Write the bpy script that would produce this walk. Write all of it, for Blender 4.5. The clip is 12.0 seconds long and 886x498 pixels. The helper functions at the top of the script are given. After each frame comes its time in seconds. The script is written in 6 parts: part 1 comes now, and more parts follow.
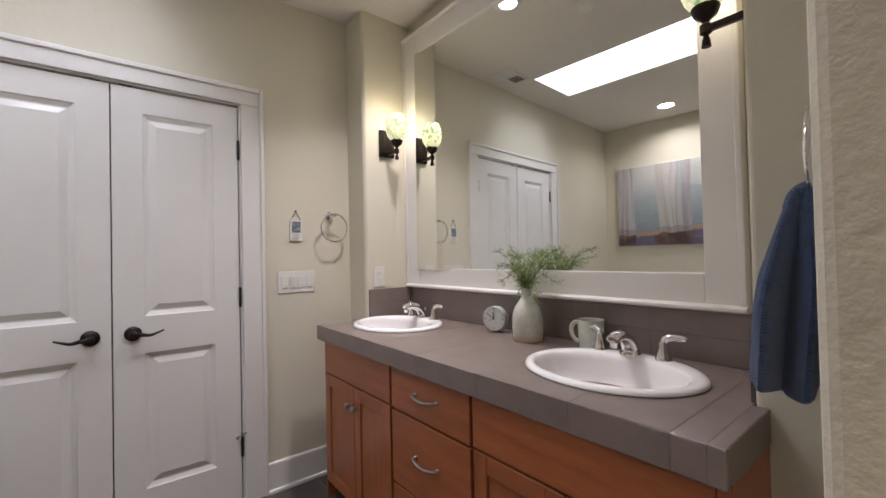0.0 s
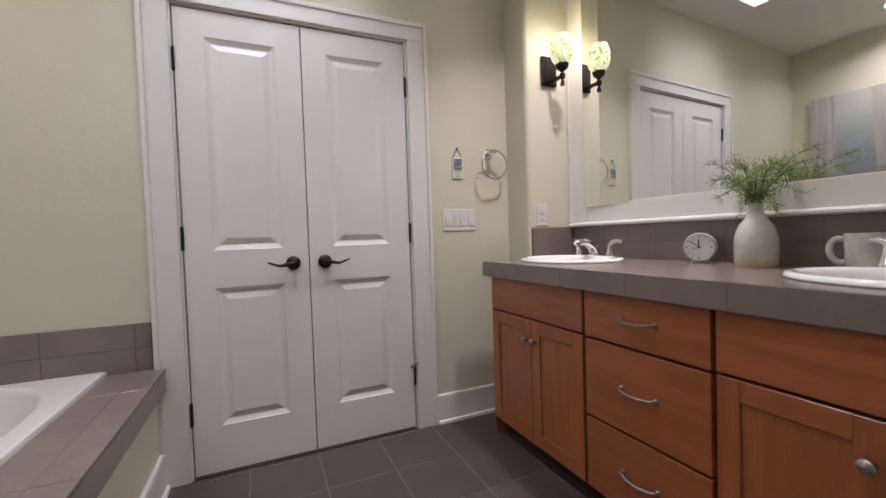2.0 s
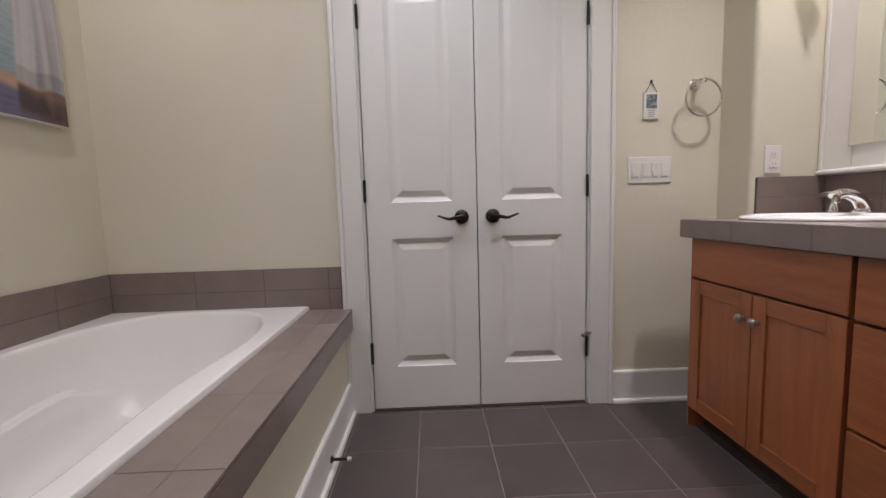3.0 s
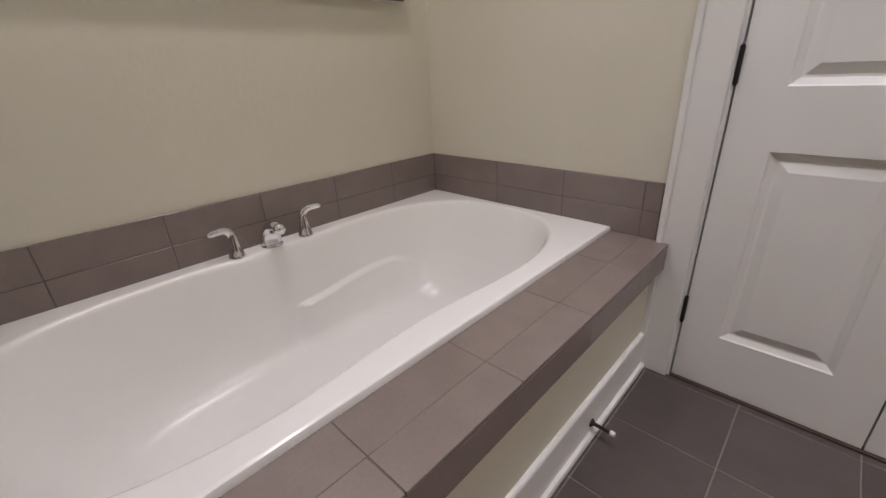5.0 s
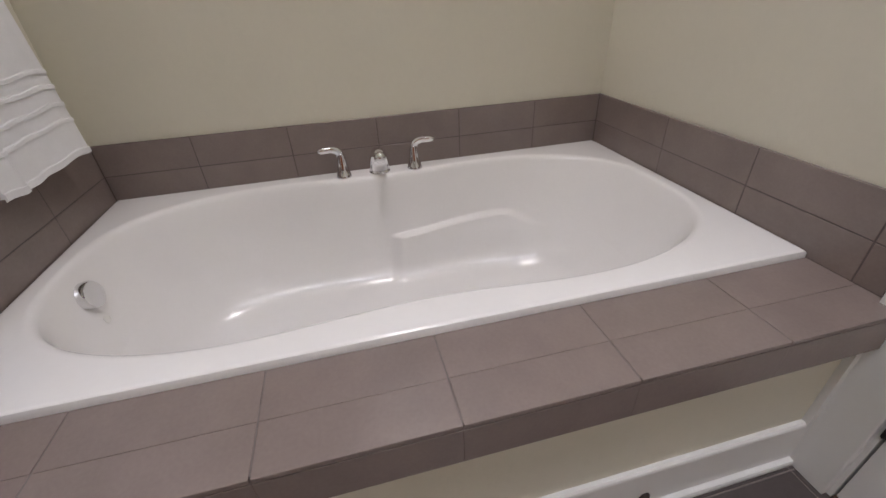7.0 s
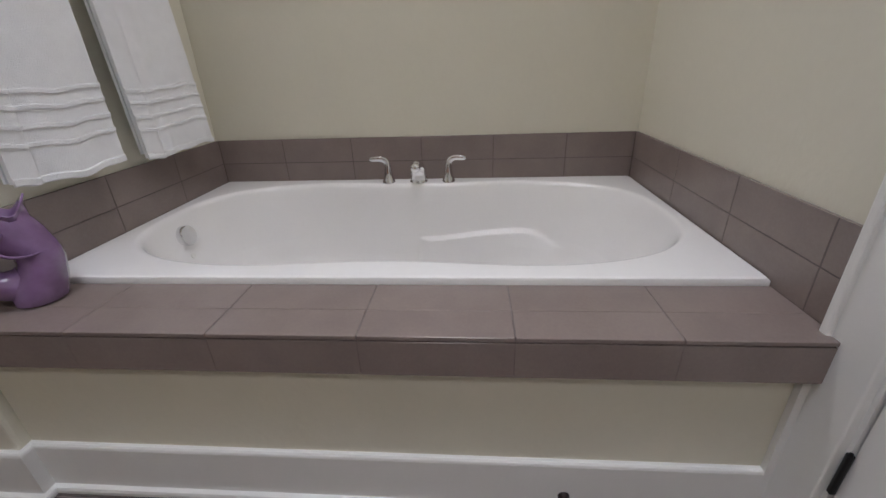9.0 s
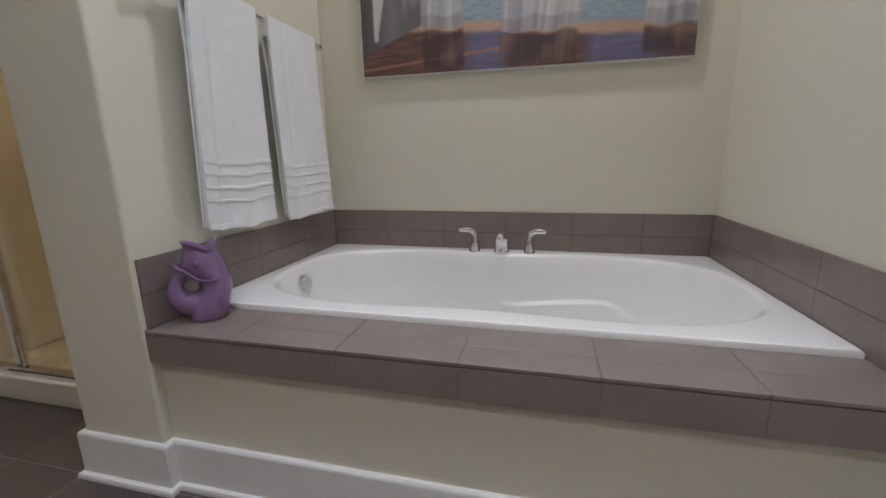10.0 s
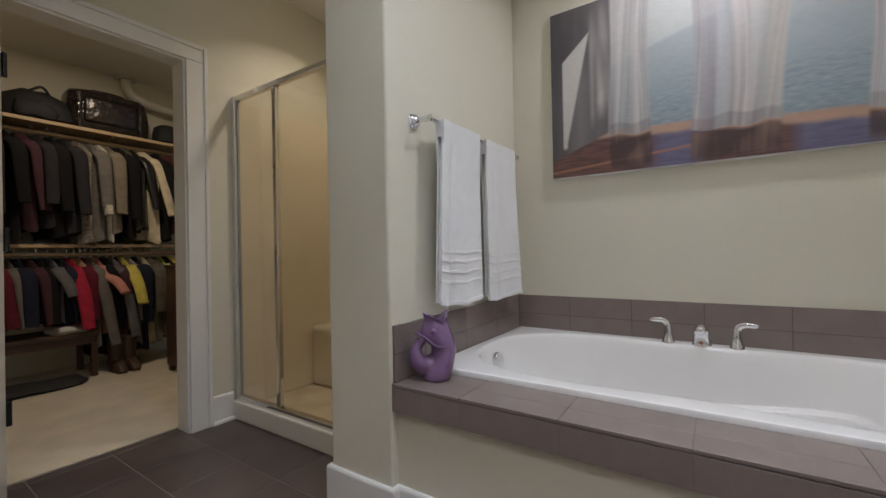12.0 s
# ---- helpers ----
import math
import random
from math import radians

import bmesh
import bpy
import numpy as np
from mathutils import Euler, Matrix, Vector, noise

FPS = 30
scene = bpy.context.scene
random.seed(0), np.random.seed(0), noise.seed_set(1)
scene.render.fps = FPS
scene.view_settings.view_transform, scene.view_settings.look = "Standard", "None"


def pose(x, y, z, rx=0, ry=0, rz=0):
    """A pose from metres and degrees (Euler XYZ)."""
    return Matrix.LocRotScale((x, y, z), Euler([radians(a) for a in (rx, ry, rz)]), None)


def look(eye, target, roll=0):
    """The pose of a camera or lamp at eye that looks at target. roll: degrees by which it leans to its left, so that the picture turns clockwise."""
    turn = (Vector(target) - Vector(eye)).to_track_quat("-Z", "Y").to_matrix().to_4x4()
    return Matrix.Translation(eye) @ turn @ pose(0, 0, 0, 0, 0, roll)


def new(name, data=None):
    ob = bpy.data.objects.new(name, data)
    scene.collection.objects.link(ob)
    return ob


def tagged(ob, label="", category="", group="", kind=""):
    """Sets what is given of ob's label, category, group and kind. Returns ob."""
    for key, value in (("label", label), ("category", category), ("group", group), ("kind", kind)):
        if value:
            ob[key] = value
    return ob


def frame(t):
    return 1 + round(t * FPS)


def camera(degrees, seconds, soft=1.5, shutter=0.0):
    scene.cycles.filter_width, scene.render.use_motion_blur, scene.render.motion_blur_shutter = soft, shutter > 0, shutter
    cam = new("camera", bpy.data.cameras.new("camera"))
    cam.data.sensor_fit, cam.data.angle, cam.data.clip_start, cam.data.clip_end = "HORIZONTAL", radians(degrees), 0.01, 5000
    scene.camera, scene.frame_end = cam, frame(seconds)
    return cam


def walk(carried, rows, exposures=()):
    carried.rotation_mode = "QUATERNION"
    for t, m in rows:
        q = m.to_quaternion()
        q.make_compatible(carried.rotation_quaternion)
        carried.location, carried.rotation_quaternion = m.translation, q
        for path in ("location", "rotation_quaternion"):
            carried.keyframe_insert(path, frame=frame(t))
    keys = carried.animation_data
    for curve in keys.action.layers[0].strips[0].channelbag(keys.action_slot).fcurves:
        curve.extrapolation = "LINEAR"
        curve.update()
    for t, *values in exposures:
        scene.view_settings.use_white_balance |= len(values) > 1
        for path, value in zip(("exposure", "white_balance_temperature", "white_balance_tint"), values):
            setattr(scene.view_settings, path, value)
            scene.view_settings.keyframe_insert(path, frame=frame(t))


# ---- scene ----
cam = camera(95.0, 12.0)
PATH = [
    (0, (0.214, 0.237, 1.245), (1.475, 1.789, 1.275), -1.3),
    (0.5, (0.186, 0.293, 1.185), (1.397, 1.884, 1.21), -1.4),
    (1, (0.117, 0.347, 1.131), (1.272, 1.979, 1.147), -1.4),
    (1.5, (0.063, 0.409, 1.069), (1.096, 2.122, 1.08), -1.6),
    (2, (0.004, 0.494, 1.026), (0.816, 2.32, 0.964), -1.9),
    (2.5, (0.01, 0.572, 0.987), (0.449, 2.518, 0.856), -2.0),
    (3, (-0.008, 0.649, 0.964), (0.047, 2.638, 0.766), -1.7),
    (3.5, (-0.045, 0.746, 0.947), (-0.38, 2.695, 0.649), -1.5),
    (5.5, (-0.06, 1.214, 1.086), (-1.497, 2.233, 0.14), -3.4),
    (6, (-0.057, 1.309, 1.071), (-1.593, 2.071, 0.041), -3.1),
    (6.5, (-0.051, 1.433, 1.069), (-1.657, 1.972, 0.006), -3.1),
    (7, (-0.028, 1.548, 1.058), (-1.684, 1.916, -0.002), -2.9),
    (9, (0.234, 1.871, 0.982), (-1.579, 1.722, 0.15), -2.1),
    (9.5, (0.333, 1.84, 0.969), (-1.536, 1.556, 0.315), -1.4),
    (10, (0.424, 1.815, 0.961), (-1.472, 1.352, 0.524), -1.0),
    (10.5, (0.508, 1.788, 0.949), (-1.359, 1.109, 0.718), -1.3),
    (11, (0.572, 1.747, 0.959), (-1.227, 0.878, 0.88), -1.2),
    (11.5, (0.628, 1.71, 0.963), (-1.104, 0.71, 0.956), -1.0),
    (12, (0.665, 1.69, 0.964), (-1.002, 0.584, 0.973), -1.1),
]
EXPOSURES = [(0.0, -0.18, 5970, 22), (3.0, -0.18, 6060, 22), (5.5, -0.15, 6150, 21), (7.0, -0.15, 5980, 20), (9.0, -0.19, 5700, 17), (12.0, -0.13, 5600, 15)]
walk(cam, [(t, look(eye, target, roll)) for t, eye, target, roll in PATH], EXPOSURES)

# ---- light ----
world = bpy.data.worlds.new("world")
scene.world = world
world.use_nodes = True
wn = world.node_tree
sky = wn.nodes.new("ShaderNodeTexSky")
sky.sky_type, sky.sun_disc, sky.sun_elevation, sky.sun_rotation = "NISHITA", False, radians(40), radians(200)
wn.links.new(sky.outputs[0], wn.nodes["Background"].inputs[0])
wn.nodes["Background"].inputs[1].default_value = 0.1

SKYLIGHT_GLOW = 14.5
TUB_CAN_WATTS, VANITY_CAN_WATTS = 9.0, 10.2
SCONCE_WATTS = 1.5
SHADE_GLOW = 0.95
SHOWER_WATTS = 6.2
CLOSET_WATTS = 14.0


def lamp(name, kind, watts, m, colour, size=0.1, spread=None):
    data = bpy.data.lights.new(name, kind)
    data.energy, data.color = watts, colour
    if kind == "AREA":
        data.shape, data.size = "DISK", size
        if spread:
            data.spread = radians(spread)
    else:
        data.shadow_soft_size = size
    ob = new(name, data)
    ob.matrix_world = m
    return ob


# ---- materials ----
def mat(name, colour, rough=0.5, metal=0.0, vary=0.06, scale=6.0, fine=80.0, bump=0.0, bump_scale=120.0,
        per_object=0.0, stretch=(1, 1, 1), second=None, emit=0.0, coat=0.0, spec=0.5, rough_vary=0.06, sheen=0.0, depth=0.004, rib=0.0):
    m = bpy.data.materials.new(name)
    m.use_nodes = True
    n, l = m.node_tree.nodes, m.node_tree.links
    b = n["Principled BSDF"]
    b.inputs["Roughness"].default_value = rough
    b.inputs["Metallic"].default_value = metal
    b.inputs["Coat Weight"].default_value = coat
    b.inputs["Specular IOR Level"].default_value = spec
    if sheen:
        b.inputs["Sheen Weight"].default_value = sheen
    co = n.new("ShaderNodeTexCoord")
    mp = n.new("ShaderNodeMapping")
    mp.inputs["Scale"].default_value = stretch
    l.new(co.outputs["Object"], mp.inputs["Vector"])
    vec = mp.outputs["Vector"]
    if per_object:
        info = n.new("ShaderNodeObjectInfo")
        add = n.new("ShaderNodeVectorMath")
        add.operation = "ADD"
        sc = n.new("ShaderNodeVectorMath")
        sc.operation = "SCALE"
        sc.inputs[0].default_value = (37.0, 19.0, 53.0)
        l.new(info.outputs["Random"], sc.inputs["Scale"])
        l.new(vec, add.inputs[0])
        l.new(sc.outputs[0], add.inputs[1])
        vec = add.outputs[0]
    a = n.new("ShaderNodeTexNoise")
    a.inputs["Scale"].default_value, a.inputs["Detail"].default_value = scale, 5
    f = n.new("ShaderNodeTexNoise")
    f.inputs["Scale"].default_value, f.inputs["Detail"].default_value = fine, 4
    l.new(vec, a.inputs["Vector"])
    l.new(vec, f.inputs["Vector"])
    both = n.new("ShaderNodeMix")
    both.inputs[0].default_value = 0.35
    l.new(a.outputs["Fac"], both.inputs[2])
    l.new(f.outputs["Fac"], both.inputs[3])
    ramp = n.new("ShaderNodeValToRGB")
    lo = tuple(c * (1 - vary * 2) for c in (second or colour)) + (1,)
    hi = tuple(min(1, c * (1 + vary * 2)) for c in colour) + (1,)
    ramp.color_ramp.elements[0].position, ramp.color_ramp.elements[0].color = 0.3, lo
    ramp.color_ramp.elements[1].position, ramp.color_ramp.elements[1].color = 0.7, hi
    l.new(both.outputs[0], ramp.inputs["Fac"])
    out = ramp.outputs["Color"]
    if per_object:
        hsv = n.new("ShaderNodeHueSaturation")
        mr = n.new("ShaderNodeMapRange")
        mr.inputs["To Min"].default_value, mr.inputs["To Max"].default_value = 1 - per_object, 1 + per_object
        l.new(info.outputs["Random"], mr.inputs["Value"])
        l.new(mr.outputs[0], hsv.inputs["Value"])
        l.new(out, hsv.inputs["Color"])
        out = hsv.outputs["Color"]
    l.new(out, b.inputs["Base Color"])
    rr = n.new("ShaderNodeMapRange")
    rr.inputs["To Min"].default_value, rr.inputs["To Max"].default_value = max(0, rough - rough_vary), min(1, rough + rough_vary)
    l.new(both.outputs[0], rr.inputs["Value"])
    if rough_vary:
        l.new(rr.outputs[0], b.inputs["Roughness"])
    if bump:
        bn = n.new("ShaderNodeTexNoise")
        bn.inputs["Scale"].default_value, bn.inputs["Detail"].default_value = bump_scale, 3
        l.new(vec, bn.inputs["Vector"])
        bp = n.new("ShaderNodeBump")
        bp.inputs["Strength"].default_value, bp.inputs["Distance"].default_value = bump, depth
        height = bn.outputs["Fac"]
        if rib:
            wv = n.new("ShaderNodeTexWave")
            wv.bands_direction = "DIAGONAL"
            wv.inputs["Scale"].default_value, wv.inputs["Distortion"].default_value = rib, 1.2
            l.new(vec, wv.inputs["Vector"])
            jn = n.new("ShaderNodeMix")
            jn.inputs[0].default_value = 0.45
            l.new(bn.outputs["Fac"], jn.inputs[2])
            l.new(wv.outputs["Fac"], jn.inputs[3])
            height = jn.outputs[0]
        l.new(height, bp.inputs["Height"])
        l.new(bp.outputs[0], b.inputs["Normal"])
    if emit:
        l.new(out, b.inputs["Emission Color"])
        b.inputs["Emission Strength"].default_value = emit
    return m


WALL = mat("wall_paint", (0.665, 0.635, 0.522), 0.62, vary=0.012, scale=2.5, fine=60, bump=0.20, bump_scale=52, spec=0.35)
WALL_TEX = mat("textured_wall_paint", (0.665, 0.635, 0.522), 0.6, vary=0.02, scale=8, fine=90, bump=0.8, bump_scale=72, spec=0.3, depth=0.0026)
CEIL = mat("ceiling_paint", (0.74, 0.71, 0.66), 0.8, vary=0.01, scale=3, bump=0.25, bump_scale=70, spec=0.3)
WHITE = mat("white_trim_paint", (0.75, 0.74, 0.71), 0.34, vary=0.01, scale=4, fine=150, bump=0.05, bump_scale=40)
PLASTIC = mat("white_plastic", (0.74, 0.73, 0.69), 0.3, vary=0.01)
GROOVE = mat("grey_plastic", (0.3, 0.3, 0.29), 0.5)
TUBWHITE = mat("tub_acrylic", (0.81, 0.795, 0.775), 0.21, vary=0.01, scale=3, coat=0.30, rough_vary=0.01)
CERAMIC = mat("sink_ceramic", (0.90, 0.90, 0.91), 0.08, vary=0.006, coat=0.4, rough_vary=0.02)
TILE = mat("counter_tile", (0.216, 0.172, 0.153), 0.25, rough_vary=0.0, spec=0.68, vary=0.05, scale=9, fine=140, per_object=0.022, bump=0.06, bump_scale=50)
FLOORTILE = mat("floor_tile", (0.080, 0.064, 0.060), 0.38, vary=0.09, scale=7, fine=110, per_object=0.10, bump=0.10, bump_scale=45)
GROUT = mat("grey_grout", (0.140, 0.120, 0.110), 0.9, vary=0.1, scale=20, bump=0.2)
DGROUT = mat("dark_grout", (0.105, 0.083, 0.074), 0.9, vary=0.1, scale=20, bump=0.2)
FGROUT = mat("floor_grout", (0.24, 0.205, 0.185), 0.9, vary=0.12, scale=14, bump=0.2)
WOOD_V = mat("fir_wood_upright", (0.385, 0.126, 0.043), 0.31, vary=0.06, scale=5, fine=34, stretch=(6, 6, 0.55), second=(0.31, 0.100, 0.036), bump=0.05, per_object=0.07, coat=0.15)
WOOD_H = mat("fir_wood_level", (0.375, 0.120, 0.041), 0.31, vary=0.06, scale=5, fine=34, stretch=(6, 0.55, 6), second=(0.30, 0.096, 0.034), bump=0.05, per_object=0.07, coat=0.15)
# darkened copy of the fir; gives the gaps between fronts their shade
WOOD_SHADE = mat("fir_wood_gap_shade", (0.14, 0.05, 0.02), 0.5, vary=0.1, stretch=(6, 0.6, 6))
# toe kick wood taken near black: the recess's shade is in the colour
TOEKICK_SHADE = mat("toe_kick_shaded_wood", (0.05, 0.025, 0.015), 0.6)
CHROME = mat("chrome", (0.80, 0.80, 0.81), 0.06, metal=1, vary=0.01, rough_vary=0.03)
NICKEL = mat("brushed_nickel", (0.52, 0.50, 0.48), 0.26, metal=1, vary=0.04)
PEWTER = mat("pewter", (0.41, 0.40, 0.39), 0.32, metal=1, vary=0.05, scale=40)
BRONZE = mat("oiled_bronze", (0.030, 0.022, 0.020), 0.36, metal=0.7, vary=0.15, scale=30)
BLACKMETAL = mat("black_metal", (0.02, 0.02, 0.02), 0.4, metal=0.5)
MIRROR = mat("mirror_glass", (0.86, 0.88, 0.86), 0.0, metal=1, vary=0.0, rough_vary=0.0)
TOWEL = mat("white_terry", (0.87, 0.87, 0.87), 0.95, vary=0.02, scale=30, fine=400, bump=0.9, bump_scale=420, sheen=0.3)
BLUE = mat("blue_terry", (0.047, 0.088, 0.200), 0.95, vary=0.2, scale=60, fine=300, bump=1.0, bump_scale=260, second=(0.038, 0.078, 0.195), sheen=0.3, depth=0.0032, rib=120)
PURPLE = mat("purple_glaze", (0.215, 0.130, 0.262), 0.09, vary=0.12, scale=9, fine=30, second=(0.185, 0.100, 0.215), coat=0.7)
DARKIN = mat("dark_inside", (0.02, 0.012, 0.02), 0.6)
CELADON = mat("celadon_glaze", (0.56, 0.58, 0.52), 0.16, vary=0.06, scale=14, fine=60, second=(0.49, 0.52, 0.45), coat=0.4)
CLAY = mat("raw_clay", (0.52, 0.42, 0.31), 0.75, vary=0.06)
CLOCKCASE = mat("pale_green_clock", (0.47, 0.53, 0.51), 0.35, vary=0.02)
CLOCKFACE = mat("clock_dial", (0.72, 0.74, 0.73), 0.5, vary=0.01)
INK = mat("black_ink", (0.03, 0.03, 0.03), 0.5)
LEAF = mat("fern_leaf", (0.26, 0.35, 0.14), 0.55, vary=0.3, scale=25, second=(0.15, 0.19, 0.11), spec=0.3)
LEAF_PALE = mat("pale_leaf", (0.42, 0.54, 0.20), 0.55, vary=0.2, scale=25, spec=0.3)
STEM = mat("stem", (0.09, 0.10, 0.035), 0.6, vary=0.2)
ALMOND = mat("almond_fibreglass", (0.70, 0.625, 0.48), 0.28, vary=0.02, scale=3, coat=0.2)
CARPET = mat("beige_carpet", (0.60, 0.545, 0.43), 0.98, vary=0.08, scale=5, fine=300, bump=1.0, bump_scale=300)
SHELFWOOD = mat("closet_shelf_wood", (0.46, 0.34, 0.20), 0.5, vary=0.08, stretch=(0.5, 6, 6))
RODMETAL = mat("closet_rod_wood", (0.44, 0.32, 0.19), 0.45, vary=0.08, stretch=(0.5, 6, 6))
DARKWOOD = mat("dark_wood", (0.06, 0.032, 0.022), 0.45, vary=0.1, stretch=(0.6, 5, 5))
LEATHER = mat("black_leather", (0.020, 0.016, 0.015), 0.20, vary=0.2, bump=0.8, bump_scale=16, depth=0.02)
NYLON = mat("black_nylon", (0.014, 0.014, 0.016), 0.75, vary=0.2, bump=0.3, bump_scale=200)
DUCT = mat("white_duct", (0.62, 0.60, 0.54), 0.5)
FRAMEWHITE = mat("canvas_edge", (0.70, 0.68, 0.64), 0.6, vary=0.02)
VENTDARK = mat("vent_dark", (0.03, 0.03, 0.03), 0.8)


def glass_mat(name, colour, rough=0.0):
    m = bpy.data.materials.new(name)
    m.use_nodes = True
    n, l = m.node_tree.nodes, m.node_tree.links
    out = n["Material Output"]
    n.remove(n["Principled BSDF"])
    tr = n.new("ShaderNodeBsdfTransparent")
    tr.inputs[0].default_value = colour + (1,)
    gl = n.new("ShaderNodeBsdfGlossy")
    gl.inputs["Roughness"].default_value = rough
    fr = n.new("ShaderNodeLayerWeight")
    fr.inputs[0].default_value = 0.12
    mx = n.new("ShaderNodeMixShader")
    l.new(fr.outputs["Facing"], mx.inputs[0])
    l.new(tr.outputs[0], mx.inputs[1])
    l.new(gl.outputs[0], mx.inputs[2])
    l.new(mx.outputs[0], out.inputs["Surface"])
    return m


GLASS = glass_mat("shower_glass", (0.93, 0.91, 0.86))


def glow_mat(name, colour, strength):
    m = bpy.data.materials.new(name)
    m.use_nodes = True
    b = m.node_tree.nodes["Principled BSDF"]
    b.inputs["Base Color"].default_value = colour + (1,)
    b.inputs["Emission Color"].default_value = colour + (1,)
    b.inputs["Emission Strength"].default_value = strength
    return m


SKYGLOW = glow_mat("sky_backdrop", (0.93, 0.97, 1.0), SKYLIGHT_GLOW)
CANGLOW = glow_mat("lamp_glow", (1.0, 0.93, 0.82), 7.0)


def shade_mat():
    m = bpy.data.materials.new("mottled_green_glass")
    m.use_nodes = True
    n, l = m.node_tree.nodes, m.node_tree.links
    b = n["Principled BSDF"]
    co = n.new("ShaderNodeTexCoord")
    v = n.new("ShaderNodeTexVoronoi")
    v.inputs["Scale"].default_value = 70
    nz = n.new("ShaderNodeTexNoise")
    nz.inputs["Scale"].default_value = 38
    l.new(co.outputs["Object"], v.inputs["Vector"])
    l.new(co.outputs["Object"], nz.inputs["Vector"])
    mx = n.new("ShaderNodeMix")
    mx.inputs[0].default_value = 0.5
    l.new(v.outputs["Distance"], mx.inputs[2])
    l.new(nz.outputs["Fac"], mx.inputs[3])
    r = n.new("ShaderNodeValToRGB")
    e = r.color_ramp.elements
    e[0].position, e[0].color = 0.36, (1.0, 0.91, 0.60, 1)
    e[1].position, e[1].color = 0.66, (0.26, 0.38, 0.17, 1)
    mid = e.new(0.50)
    mid.color = (0.74, 0.74, 0.38, 1)
    l.new(mx.outputs[0], r.inputs["Fac"])
    l.new(r.outputs["Color"], b.inputs["Base Color"])
    l.new(r.outputs["Color"], b.inputs["Emission Color"])
    b.inputs["Emission Strength"].default_value = SHADE_GLOW
    b.inputs["Roughness"].default_value = 0.12
    return m


SHADE = shade_mat()


# ---- builders ----
def link(name, bm, material, smooth=False):
    me = bpy.data.meshes.new(name)
    bm.normal_update()
    bm.to_mesh(me)
    bm.free()
    for m in (material if isinstance(material, (list, tuple)) else [material]):
        me.materials.append(m)
    if smooth:
        me.shade_smooth()
        me.set_sharp_from_angle(angle=radians(42))
    return new(name, me)


def part(name, bm, material, parent, label="", smooth=False):
    """One mesh under a thing or part, with its points given from the parent's base."""
    ob = link(name, bm, material, smooth)
    ob.parent = parent
    return tagged(ob, label)


def thing(name, at, label, category, group="", turn=0.0):
    ob = new(name)
    ob.empty_display_size = 0.05
    ob.matrix_world = pose(*at, 0, 0, turn)
    return tagged(ob, label, category, group)


def structure(name, bm, material, label, category, smooth=False):
    return tagged(link(name, bm, material, smooth), label, category, "", "structure")


def box(x0, x1, y0, y1, z0, z1, bevel=0.0, seg=2, bm=None, slot=0):
    bm = bm or bmesh.new()
    g = bmesh.ops.create_cube(bm, size=1.0)
    vs = g["verts"]
    for v in vs:
        v.co = Vector((x0 + (v.co.x + 0.5) * (x1 - x0), y0 + (v.co.y + 0.5) * (y1 - y0), z0 + (v.co.z + 0.5) * (z1 - z0)))
    faces = {f for v in vs for f in v.link_faces}
    for f in faces:
        f.material_index = slot
    if bevel:
        edges = list({e for v in vs for e in v.link_edges})
        r = bmesh.ops.bevel(bm, geom=edges, offset=bevel, segments=seg, affect="EDGES", profile=0.5)
        for f in r["faces"]:
            f.material_index = slot
    return bm


def loft(rings, bm=None, cap0=True, cap1=True, closed=True, loop=False, slot=0):
    bm = bm or bmesh.new()
    rows = [[bm.verts.new(p) for p in r] for r in rings]
    pairs = list(zip(rows, rows[1:])) + ([(rows[-1], rows[0])] if loop else [])
    for a, b in pairs:
        n = len(a)
        for i in range(n if closed else n - 1):
            j = (i + 1) % n
            f = bm.faces.new((a[i], a[j], b[j], b[i]))
            f.material_index = slot
    if closed and not loop:
        if cap0:
            bm.faces.new(list(reversed(rows[0]))).material_index = slot
        if cap1:
            bm.faces.new(rows[-1]).material_index = slot
    return bm


def lathe(profile, n=28, at=(0, 0, 0), axis="z", bm=None, slot=0, cap=True):
    """profile: (radius, height) pairs from bottom to top about an axis."""
    rings = []
    for r, h in profile:
        ring = []
        for i in range(n):
            a = 2 * math.pi * i / n
            c, s = r * math.cos(a), r * math.sin(a)
            p = {"z": (c, s, h), "y": (c, -h, s), "x": (h, c, s), "-x": (-h, c, -s)}[axis]
            ring.append((p[0] + at[0], p[1] + at[1], p[2] + at[2]))
        rings.append(ring)
    return loft(rings, bm, cap, cap, slot=slot)


def tube(points, radius, n=10, bm=None, loop=False, flat=1.0, slot=0):
    """A round rod along points; radius one number or one for each point; flat squashes it across."""
    pts = [Vector(p) for p in points]
    k = len(pts)
    rad = radius if isinstance(radius, (list, tuple)) else [radius] * k
    tans = []
    for i in range(k):
        a = pts[(i - 1) % k] if loop else pts[max(i - 1, 0)]
        b = pts[(i + 1) % k] if loop else pts[min(i + 1, k - 1)]
        tans.append((b - a).normalized())
    up = Vector((0, 0, 1)) if abs(tans[0].z) < 0.9 else Vector((1, 0, 0))
    u = (up - tans[0] * up.dot(tans[0])).normalized()
    rings = []
    for p, t, r in zip(pts, tans, rad):
        u = (u - t * u.dot(t)).normalized()
        v = t.cross(u)
        rings.append([p + (u * math.cos(2 * math.pi * i / n) * flat + v * math.sin(2 * math.pi * i / n)) * r for i in range(n)])
    return loft(rings, bm, loop=loop, slot=slot)


